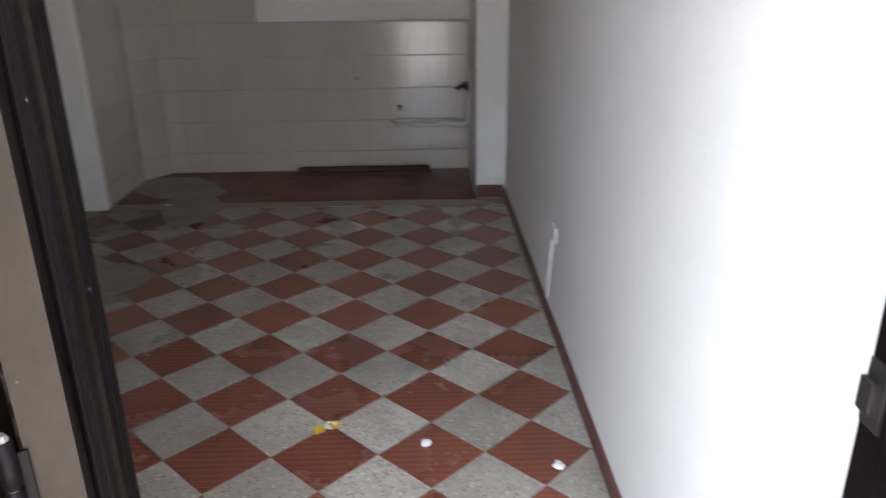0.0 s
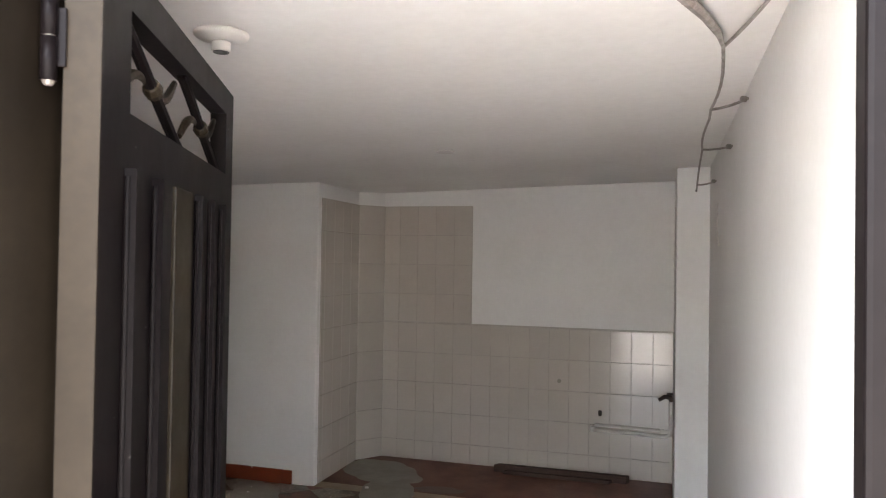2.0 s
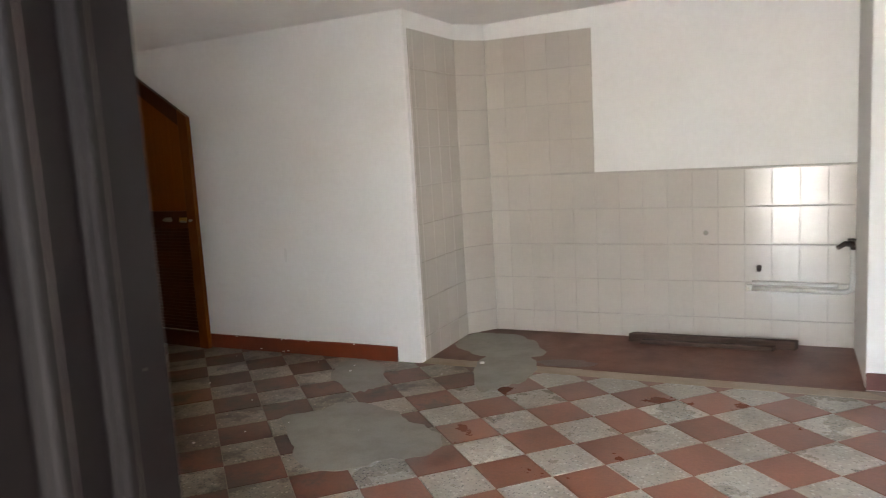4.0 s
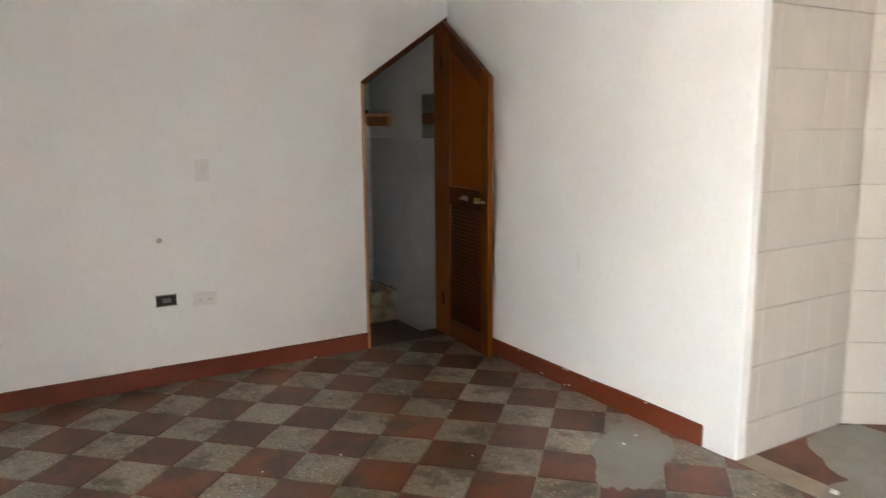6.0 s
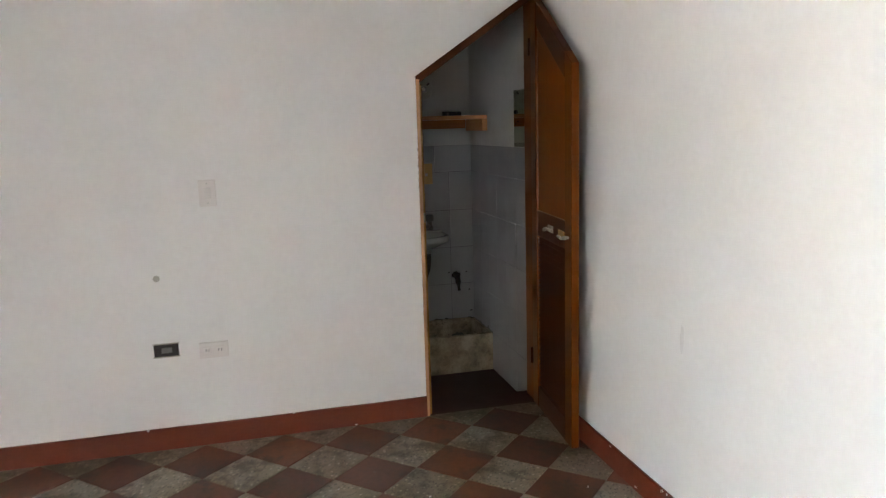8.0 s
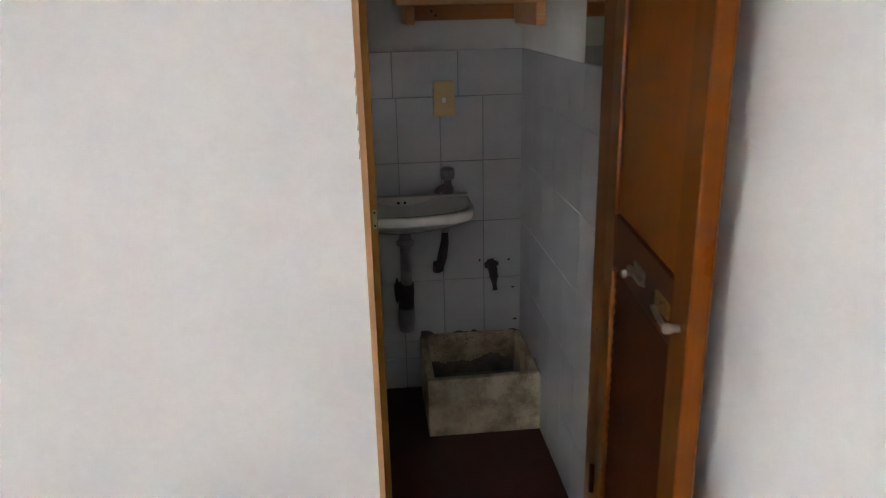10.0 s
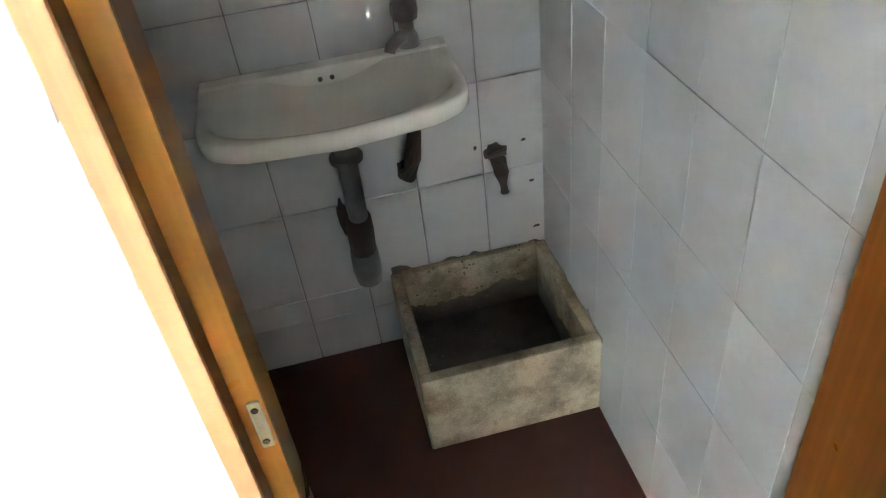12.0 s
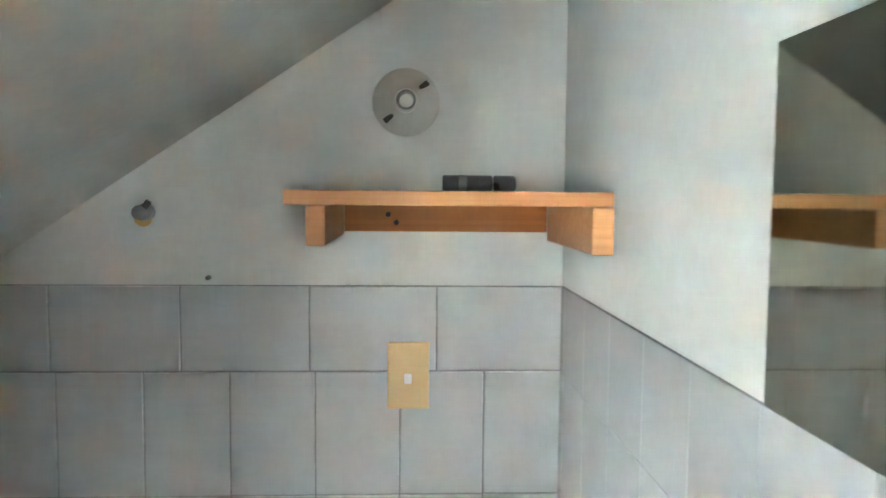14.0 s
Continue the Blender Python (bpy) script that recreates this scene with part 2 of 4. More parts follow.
STOPLIT = wood("lit_golden_varnished_edge", (0.17, 0.062, 0.010), (0.30, 0.135, 0.024), 0.3)
STRIKE = mat("paint_smeared_brass", (0.30, 0.29, 0.20), 0.45, (0.16, 0.13, 0.07), 0.7, 40, 0.1, 0.1)
PINE = wood("pine", (0.33, 0.12, 0.04), (0.54, 0.26, 0.105), 0.45, 1)
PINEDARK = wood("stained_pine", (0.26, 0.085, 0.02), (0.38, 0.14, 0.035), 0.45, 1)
OLDWOOD = wood("old_dark_timber", (0.028, 0.018, 0.015), (0.08, 0.05, 0.038), 0.7, 0, 9, 0.0)
PORCELAIN = mat("porcelain", (0.64, 0.64, 0.57), 0.12, (0.56, 0.55, 0.48), 0.5, 6, 0.02, 0.01, coat=0.3)
SCALED = mat("scaled_tap_metal", (0.15, 0.13, 0.12), 0.4, (0.30, 0.27, 0.25), 0.5, 40, 0.15, 0.2, metal=0.5)
PVCGREY = mat("grey_pvc", (0.13, 0.13, 0.125), 0.5, (0.07, 0.065, 0.06), 0.7, 14, 0.1, 0.1)
BLACKRUST = mat("black_rust", (0.035, 0.028, 0.024), 0.8, (0.09, 0.05, 0.03), 0.7, 25, 0.2, 0.4)
WHITEPVC = mat("white_pvc", (0.72, 0.70, 0.66), 0.4, (0.55, 0.52, 0.47), 0.6, 12, 0.04, 0.05)
PLATE = mat("white_plastic_plate", (0.74, 0.71, 0.68), 0.4, (0.66, 0.62, 0.58), 0.4, 12, 0.02, 0.02)
AGED = mat("aged_plastic", (0.45, 0.44, 0.38), 0.4, (0.36, 0.34, 0.29), 0.4, 18, 0.03, 0.02)
BEIGE = mat("yellowed_plastic", (0.62, 0.41, 0.17), 0.4, (0.52, 0.33, 0.13), 0.5, 14, 0.03, 0.02)
DARK = mat("dark_cavity", (0.02, 0.018, 0.016), 0.9, (0.05, 0.045, 0.04), 0.5, 30, 0.1, 0.1)
BLACKPL = mat("black_plastic", (0.005, 0.005, 0.006), 0.3, (0.009, 0.009, 0.011), 0.5, 20, 0.05, 0.03)
TROUGH = speckle(mat("stained_trough_concrete", (0.40, 0.33, 0.22), 0.75, (0.085, 0.06, 0.035), 0.95, 9, 0.2, 0.4), (0.10, 0.075, 0.05), 90, 0.35, 0.10)
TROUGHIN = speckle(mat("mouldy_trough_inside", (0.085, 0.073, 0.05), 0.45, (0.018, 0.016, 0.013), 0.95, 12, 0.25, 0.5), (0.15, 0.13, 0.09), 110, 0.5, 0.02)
grime(TROUGH, (0.13, 0.09, 0.05), 13, 0.50, 0.68, 0.7, 5.0)
YELLOW = mat("yellow_wrapper", (0.65, 0.42, 0.03), 0.35, (0.5, 0.3, 0.02), 0.5, 30, 0.05, 0.05)
PAPER = mat("white_paper", (0.75, 0.74, 0.72), 0.7, (0.6, 0.58, 0.55), 0.4, 30, 0.05, 0.1)
WIRE = mat("painted_cable", (0.22, 0.19, 0.17), 0.5, (0.60, 0.57, 0.53), 0.6, 22, 0.1, 0.05)
STREET = mat("outside_concrete", (0.66, 0.64, 0.60), 0.85, (0.56, 0.54, 0.50), 0.6, 1.5, 0.08, 0.3)

MIRROR = bpy.data.materials.new("mirror_glass")
MIRROR.use_nodes = True
_b = MIRROR.node_tree.nodes["Principled BSDF"]
_b.inputs["Base Color"].default_value = (0.72, 0.74, 0.62, 1)
_b.inputs["Metallic"].default_value, _b.inputs["Roughness"].default_value = 1.0, 0.04


# ---- building helpers ----
def part(name, bm, material, parent=None, label="", smooth=False):
    me = bpy.data.meshes.new(name)
    bmesh.ops.recalc_face_normals(bm, faces=bm.faces)
    bm.to_mesh(me)
    bm.free()
    me.materials.append(material)
    if smooth:
        for p in me.polygons:
            p.use_smooth = True
    ob = new(name, me)
    if parent is not None:
        ob.parent = parent
    if label:
        ob["label"] = label
    return ob


def thing(name, label, category, at=(0, 0, 0), group="", kind=""):
    ob = new(name)
    ob.location = at
    ob.empty_display_size = 0.1
    return tagged(ob, label, category, group, kind)


def box(x0, x1, y0, y1, z0, z1, bevel=0.0, bm=None):
    bm = bm or bmesh.new()
    r = bmesh.ops.create_cube(bm, size=1)
    vs = r["verts"]
    for v in vs:
        v.co = Vector(((x0 + x1) / 2 + v.co.x * (x1 - x0), (y0 + y1) / 2 + v.co.y * (y1 - y0), (z0 + z1) / 2 + v.co.z * (z1 - z0)))
    if bevel:
        es = list({e for v in vs for e in v.link_edges})
        bmesh.ops.bevel(bm, geom=es, offset=bevel, segments=2, affect='EDGES', profile=0.6)
    return bm


def prism(points, axis, a, b, bm=None, bevel=0.0):
    """A polygon, given in the two other axes, drawn out along an axis from a to b."""
    bm = bm or bmesh.new()

    def put(p, c):
        return {"x": (c, p[0], p[1]), "y": (p[0], c, p[1]), "z": (p[0], p[1], c)}[axis]
    lo = [bm.verts.new(put(p, a)) for p in points]
    hi = [bm.verts.new(put(p, b)) for p in points]
    n = len(points)
    fs = [bm.faces.new(lo), bm.faces.new(hi)]
    fs += [bm.faces.new((lo[i], lo[(i + 1) % n], hi[(i + 1) % n], hi[i])) for i in range(n)]
    if bevel:
        bmesh.ops.recalc_face_normals(bm, faces=fs)
        bmesh.ops.bevel(bm, geom=list({e for f in fs for e in f.edges}), offset=bevel, segments=2, affect='EDGES', profile=0.6)
    return bm


def turned(profile, centre, axis, steps=24, bm=None):
    """A profile of (radius, height) turned round an axis through the centre."""
    bm = bm or bmesh.new()
    q = Vector((0, 0, 1)).rotation_difference(Vector(axis)).to_matrix()
    rings = []
    for r, h in profile:
        rings.append([bm.verts.new(Vector(centre) + q @ Vector((r * math.cos(a), r * math.sin(a), h))) for a in (2 * math.pi * k / steps for k in range(steps))])
    for a, b in zip(rings, rings[1:]):
        for k in range(steps):
            bm.faces.new((a[k], a[(k + 1) % steps], b[(k + 1) % steps], b[k]))
    bm.faces.new(rings[0])
    bm.faces.new(rings[-1])
    return bm


def tube(points, radius, steps=10, bm=None):
    bm = bm or bmesh.new()
    pts = [Vector(p) for p in points]
    rings = []
    for i, p in enumerate(pts):
        d = (pts[min(i + 1, len(pts) - 1)] - pts[max(i - 1, 0)]).normalized()
        q = Vector((0, 0, 1)).rotation_difference(d).to_matrix()
        r = radius[i] if isinstance(radius, (list, tuple)) else radius
        rings.append([bm.verts.new(p + q @ Vector((r * math.cos(a), r * math.sin(a), 0))) for a in (2 * math.pi * k / steps for k in range(steps))])
    for a, b in zip(rings, rings[1:]):
        for k in range(steps):
            bm.faces.new((a[k], a[(k + 1) % steps], b[(k + 1) % steps], b[k]))
    bm.faces.new(rings[0])
    bm.faces.new(rings[-1])
    return bm


def arc(a, b, bend, n=10):
    """Points from a to b, bowed by the vector bend in the middle."""
    a, b, bend = Vector(a), Vector(b), Vector(bend)
    return [a.lerp(b, k / n) + bend * math.sin(math.pi * k / n) for k in range(n + 1)]


def structure(name, bm, material, label, category):
    return tagged(part(name, bm, material), label, category, kind="structure")


# ---- the place: plan in metres ----
XE = 0.0            # wall beside the entrance
YF = 2.22           # inside of the front wall
YB = 6.37           # white wall with the bath door's leaf
XC, YC = -2.62, 7.09  # return of the kitchen recess
YD = 7.29           # tiled back wall
XS = -5.99          # bath wall with the basin
TOP = 2.32
PY0, PX0 = 6.52, -0.20  # pillar


def xa(y):
    """The wall with the bath door."""
    return -4.852


# floors
structure("floor", box(-5.025, 0.2, 2.0, 7.5, -0.12, -0.006), BED, "mortar bed under worn checkered floor tiles", "floor")
structure("floor_kitchen", prism([(XC, 6.49), (PX0, 6.47), (PX0, 7.4), (XC, 7.4)], "z", -0.05, 0.004), BROWNFLOOR, "worn brown cement floor where a counter stood", "floor")
structure("floor_edge", prism([(XC - 0.02, 6.37), (XC, 6.49), (PX0, 6.47), (PX0 + 0.15, 6.36)], "z", -0.05, 0.002), EDGE, "pale screed strip along the tile edge", "floor")
structure("floor_bath", box(XS - 0.05, -5.02, 4.5, 6.45, -0.13, -0.07), BATHFLOOR, "stained dark red cement bathroom floor", "floor")
structure("ground", box(-60, 60, -60, 2.0, -0.2, -0.02), STREET, "plain grey concrete ground outside the entrance", "ground")

structure("threshold", box(-5.024, -4.8525, 5.772, YB - 0.001, -0.1, -0.0025), BATHFLOOR, "dark red cement threshold of the bathroom", "floor")

# ceilings
_c = prism([(-5.24, 2.115), (-2.6, 2.145), (-1.2, 2.185), (0.2, 2.225), (0.2, 2.5), (-5.24, 2.5)], "y", 2.0, 7.6)
structure("ceiling", _c, CEIL, "plain white painted plaster ceiling", "ceiling")


def soffit(y):
    return 1.47 + 0.665 * (y - 5.54)


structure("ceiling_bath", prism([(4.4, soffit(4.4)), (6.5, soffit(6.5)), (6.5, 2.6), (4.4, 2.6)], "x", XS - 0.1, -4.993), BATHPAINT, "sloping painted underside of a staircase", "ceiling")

# walls
structure("wall_east", box(XE, XE + 0.15, 2.0, 7.5, -0.1, TOP), PLASTER, "smooth bright white painted wall", "wall")
structure("pillar", box(PX0, XE, PY0, 7.4, -0.1, TOP, 0.006), PLASTER, "white painted square pillar", "pillar")
structure("wall_back", box(-2.9, 0.1, YD, YD + 0.15, -0.1, TOP), PLASTER, "white wall tiled to half height", "wall")
structure("wall_chamfer", prism([(XC - 0.1, YC - 0.01), (XC, YC), (XC + 0.15, YD + 0.004), (XC + 0.15, YD + 0.1), (XC - 0.1, YD + 0.1)], "z", -0.1, TOP), PLASTER, "narrow slanting tiled corner", "wall")
structure("wall_north", prism([(-4.94, YB), (XC - 0.006, YB), (XC, YB + 0.006), (XC, YC + 0.02), (XC - 0.12, YC + 0.02), (XC - 0.12, YB + 0.13), (-6.24, YB + 0.13), (-6.24, YB + 0.003), (-4.94, YB + 0.003)], "z", -0.1, TOP),
          PLASTER, "smooth white wall", "wall")
DJ, DT0, DT1 = 5.785, 1.590, 1.965   # bath doorway: jamb, low and high end of its sloping head
_w = prism([(xa(2.0) - 0.146, 2.0), (xa(2.0), 2.0), (xa(DJ), DJ - 0.012), (-4.925, DJ - 0.013), (-4.998, DJ - 0.10)], "z", -0.1, TOP)
prism([(DJ - 0.012, DT0 + 0.03), (YB + 0.002, DT1 + 0.065), (YB + 0.002, TOP), (DJ - 0.012, TOP)], "x", -4.998, -4.852, _w)
structure("wall_west", _w, PLASTER, "white wall with a doorway under a sloping head", "wall")
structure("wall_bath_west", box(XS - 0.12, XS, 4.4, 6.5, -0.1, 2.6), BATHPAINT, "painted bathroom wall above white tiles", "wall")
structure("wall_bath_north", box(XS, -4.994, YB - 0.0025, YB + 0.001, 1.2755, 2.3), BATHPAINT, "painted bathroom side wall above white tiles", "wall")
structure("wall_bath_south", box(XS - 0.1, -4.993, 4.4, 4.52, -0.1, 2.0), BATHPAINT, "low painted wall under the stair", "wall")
_f = box(-5.24, -0.945, 2.07, YF, -0.1, TOP)
box(-0.945, 0.0, 2.07, YF, 2.03, TOP, 0, _f)
structure("wall_front", _f, PLASTER, "plain white front wall with the entrance", "wall")
structure("wall_outside", box(-5.24, -0.985, 1.92, 2.068, -0.1, 2.9), PLASTER, "plain pale outer wall beside the entrance", "wall")

# entrance frame
_f = box(-0.945, -0.885, 2.09, 2.245, 0.0, 2.03, 0.004)
box(-0.06, -0.001, 2.09, 2.245, 0.0, 2.03, 0.004, _f)
box(-0.945, 0.0, 2.10, 2.2, 1.985, 2.03, 0.003, _f)
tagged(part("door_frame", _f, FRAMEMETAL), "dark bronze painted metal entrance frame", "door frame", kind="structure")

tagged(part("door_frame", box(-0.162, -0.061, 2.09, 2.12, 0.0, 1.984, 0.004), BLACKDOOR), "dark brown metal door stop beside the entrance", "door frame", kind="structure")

# skirting
BH = 0.1


def skirt(points, depth_dir, material, label, h=BH):
    (x0, y0), (x1, y1) = points
    dx, dy = depth_dir
    n = 14
    bm = bmesh.new()
    rows = []
    for k in range(n + 1):
        t = k / n
        x, y = x0 + (x1 - x0) * t, y0 + (y1 - y0) * t
        hh = h + 0.006 * noise.noise((x * 3, y * 3, 1.7))
        d = 0.012 + 0.002 * noise.noise((x * 5, y * 5, 4.1))
        rows.append([bm.verts.new(c) for c in ((x, y, 0), (x + dx * d, y + dy * d, 0), (x + dx * d, y + dy * d, hh - 0.004), (x + dx * (d - 0.004), y + dy * (d - 0.004), hh), (x, y, hh))])
    for a, b in zip(rows, rows[1:]):
        for i in range(5):
            bm.faces.new((a[i], a[(i + 1) % 5], b[(i + 1) % 5], b[i]))
    bm.faces.new(rows[0])
    bm.faces.new(rows[-1])
    return tagged(part("baseboard", bm, material), label, "baseboard", kind="structure")


skirt(((xa(DJ), DJ - 0.013), (xa(YF), YF)), (1, 0), BASE, "red painted cement baseboard along the white wall", 0.10)
skirt(((-4.8, YB), (-2.79, YB)), (0, -1), BASE, "red painted cement baseboard, chipped end", 0.095)
skirt(((XE, YF), (XE, PY0)), (-1, 0), BASEDARK, "thin dark red baseboard beside the entrance", 0.06)
skirt(((PX0, PY0), (XE - 0.013, PY0)), (0, -1), BASEDARK, "dark red baseboard round the pillar", 0.085)

chips = random.Random(31)
for k in range(18):
    if k < 9:
        cx, cy, dx, dy, ch = xa(3), chips.uniform(2.6, 5.7), 1, 0, 0.10
    else:
        cx, cy, dx, dy, ch = chips.uniform(-4.2, -2.85), YB, 0, -1, 0.095
    w, z = chips.uniform(0.004, 0.013), ch - chips.uniform(-0.002, 0.004) if chips.random() < 0.6 else chips.uniform(0.004, 0.02)
    bm = bmesh.new()
    ring = [(w * math.cos(a) * chips.uniform(0.6, 1.1), 0.004 * math.sin(a) * chips.uniform(0.5, 1.2)) for a in (2 * math.pi * i / 9 for i in range(9))]
    bm.faces.new([bm.verts.new((cx + dx * 0.0158 + dy * p, cy + dy * 0.0158 + dx * p, max(0.002, z + q))) for p, q in ring])
    tagged(part("plaster_chip", bm, PLASTER), "pale plaster chip on the red baseboard", "plaster chip", "chips on the baseboard")

# ---- entrance door, standing open ----
def entrance_door():
    hinge, far = Vector((-0.832, 2.230, 0)), Vector((-1.138, 2.952, 0))
    u = (far - hinge).normalized()
    m = Matrix.Translation(hinge) @ Matrix((( u.x, -u.y, 0, 0), (u.y, u.x, 0, 0), (0, 0, 1, 0), (0, 0, 0, 1)))
    W, H, T = 0.785, 1.935, 0.031
    door = thing("metal_door", "open dark brown ribbed metal entrance door with grille", "door")
    door.matrix_world = m
    # local: x along the leaf, y behind it (0 is the face towards the doorway)
    body = box(0.0, W, 0.0, T, 0.03, 1.765)
    stile = box(0.0, 0.10, 0.0, T, 1.765, H)
    box(W - 0.075, W, 0.0, T, 1.765, H, 0, stile)
    box(0.10, W - 0.075, 0.0, T, 1.885, H, 0, stile)
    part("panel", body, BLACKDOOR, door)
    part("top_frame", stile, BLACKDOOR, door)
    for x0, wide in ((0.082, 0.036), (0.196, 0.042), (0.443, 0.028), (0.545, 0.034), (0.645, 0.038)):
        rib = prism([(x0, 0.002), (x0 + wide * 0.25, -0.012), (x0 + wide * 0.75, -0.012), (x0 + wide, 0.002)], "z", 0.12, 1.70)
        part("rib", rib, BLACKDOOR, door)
        # a pale tube on one side only paints the rib's highlight
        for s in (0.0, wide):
            part("groove", tube([(x0 + s, -0.004, 0.13), (x0 + s, -0.004, 1.69)], 0.0035, 6), GLINTWORN if s else BLACKDOOR, door, "painted highlight along the rib" if s else "")
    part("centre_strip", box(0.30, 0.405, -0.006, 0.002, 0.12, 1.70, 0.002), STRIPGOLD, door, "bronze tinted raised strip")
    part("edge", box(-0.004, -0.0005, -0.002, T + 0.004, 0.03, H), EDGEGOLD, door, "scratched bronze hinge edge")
    for z in (0.35, 1.08, 1.82):
        h = thing("hinge", "", "")
        h.parent = door
        part("barrel", tube([(-0.010, T + 0.016, z - 0.045), (-0.010, T + 0.016, z - 0.001)], 0.008, 10), BLACKDOOR, h, smooth=True)
        part("barrel", tube([(-0.010, T + 0.016, z + 0.001), (-0.010, T + 0.016, z + 0.045)], 0.008, 10), BLACKDOOR, h, smooth=True)
        part("pin", turned([(0.004, -0.05), (0.006, -0.046), (0.006, 0.046), (0.004, 0.05)], (-0.010, T + 0.016, z), (0, 0, 1), 10), GLINTWORN, h, "worn steel pin")
        part("knuckle_plate", box(-0.008, -0.005, T + 0.0005, T + 0.012, z - 0.03, z + 0.03, 0.001), BLACKDOOR, h)
    # grille with wavy bars
    for k in range(2):
        xs, wide = 0.10 + 0.305 * k, 0.30
        steps = [i / 14 for i in range(15)]
        pts = [(xs + wide * (t - 0.05 * math.sin(math.pi * 2 * t)), 0.016, 1.886 - 0.122 * (t - 0.06 * math.sin(math.pi * 2 * t))) for t in steps]
        part("grille_bar", tube(pts, 0.0085, 8), BLACKDOOR, door)
        for a, b, rise in ((xs + 0.01, 1.790, 0.022), (xs + wide - 0.02, 1.866, -0.022)):
            pts = [(a + (xs + wide / 2 - a) * t, 0.020, b + (1.826 - b) * t + rise * math.sin(math.pi * t)) for t in steps]
            part("grille_scroll", tube(pts, [0.003 + 0.004 * math.sin(math.pi * min(1, t + 0.15)) for t in steps], 8), EDGEGOLD, door, "dull grey scroll")
        part("grille_knot", turned([(0.004, -0.016), (0.012, -0.010), (0.014, 0), (0.012, 0.010), (0.004, 0.016)], (xs + wide / 2, 0.016, 1.826), (0.9, 0, -0.4), 10), EDGEGOLD, door)
    lock = box(W - 0.012, W + 0.012, 0.008, 0.036, 1.03, 1.12, 0.002)
    box(W + 0.012, W + 0.032, 0.014, 0.030, 1.045, 1.065, 0.002, lock)
    box(W + 0.012, W + 0.03, 0.014, 0.030, 1.08, 1.10, 0.002, lock)
    part("latch", lock, STEEL, door, "bright steel latch bolts")
    return door


entrance_door()

side = thing("narrow_door_leaf", "narrow dark brown metal side leaf folded against the wall", "door")
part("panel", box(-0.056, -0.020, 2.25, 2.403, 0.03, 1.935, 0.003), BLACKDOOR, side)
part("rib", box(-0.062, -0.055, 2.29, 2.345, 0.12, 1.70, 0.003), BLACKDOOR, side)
for z in (0.35, 1.06, 1.77):
    part("hinge", tube([(-0.045, 2.243, z - 0.05), (-0.045, 2.243, z + 0.05)], 0.008, 10), DARKSTEEL, side)
keep = thing("lock_keep", "worn steel lock keep on the entrance jamb", "lock")
part("plate", box(-0.0595, -0.0555, 2.364, 2.400, 0.99, 1.07, 0.002), DARKSTEEL, keep)
part("bolt_box", box(-0.070, -0.059, 2.370, 2.396, 1.01, 1.05, 0.003), DARKSTEEL, keep)

# ---- bath door ----
def bath_frame():
    fr = thing("door_frame_bath", "orange varnished wooden frame with a sloping head", "door frame", kind="structure")
    x0, x1 = -4.925, -4.845
    part("jamb", box(x0, x1 - 0.004, DJ - 0.013, DJ, -0.07, DT0 + 0.03, 0.003), ORANGE, fr)
    # room-facing edges carry the room's light in a paler wood colour
    part("jamb_face", box(x1 - 0.004, x1 + 0.002, DJ - 0.013, DJ + 0.001, 0.0, DT0 + 0.02, 0.001), JAMBLIT, fr, "front edge painted pale, as lit from the room")
    part("stop", box(x0 + 0.004, -4.877, DJ, DJ + 0.017, -0.07, DT0 - 0.002, 0.002), ORANGE, fr)
    part("stop_edge", box(-4.877, -4.871, DJ, DJ + 0.0175, -0.07, DT0 - 0.002, 0.001), STOPLIT, fr, "edge of the stop painted golden, as lit")
    grain = random.Random(9)
    for zc in (1.125, 1.155, 1.185, 1.225, 1.262, 1.295):
        hl = grain.uniform(0.008, 0.016)
        part("chip", prism([(DJ - 0.0160 + grain.uniform(-0.0012, 0.0008), zc - hl), (DJ - 0.0135, zc - hl * 0.7), (DJ - 0.0135, zc + hl), (DJ - 0.015, zc + hl * 0.6)], "x", x1 - 0.0075, x1 - 0.006), CEMENT, fr, "grey chip in the plaster edge")
    k = (DT1 - DT0) / (YB - 0.03 - DJ)
    part("head", prism([(DJ - 0.014, DT0 - 0.010 * k), (YB - 0.005, DT1 + 0.02), (YB - 0.005, DT1 + 0.06), (DJ - 0.014, DT0 + 0.034)], "x", -4.99, x1 - 0.004), REDWOOD, fr)
    part("hinge_post", box(-4.992, x1, YB - 0.022, YB - 0.001, -0.07, DT1 + 0.01, 0.002), ORANGE, fr)
    part("strike_plate", box(-4.8715, -4.8685, DJ + 0.0065, DJ + 0.0155, 0.950, 0.995, 0.002), STRIKE, fr, "paint-smeared brass strike plate")
    for zs in (0.957, 0.988):
        part("screw", turned([(0.0028, 0), (0.0022, 0.0012)], (-4.8688, DJ + 0.0108, zs), (1, 0, 0), 8), DARK, fr)
    return fr


bath_frame()


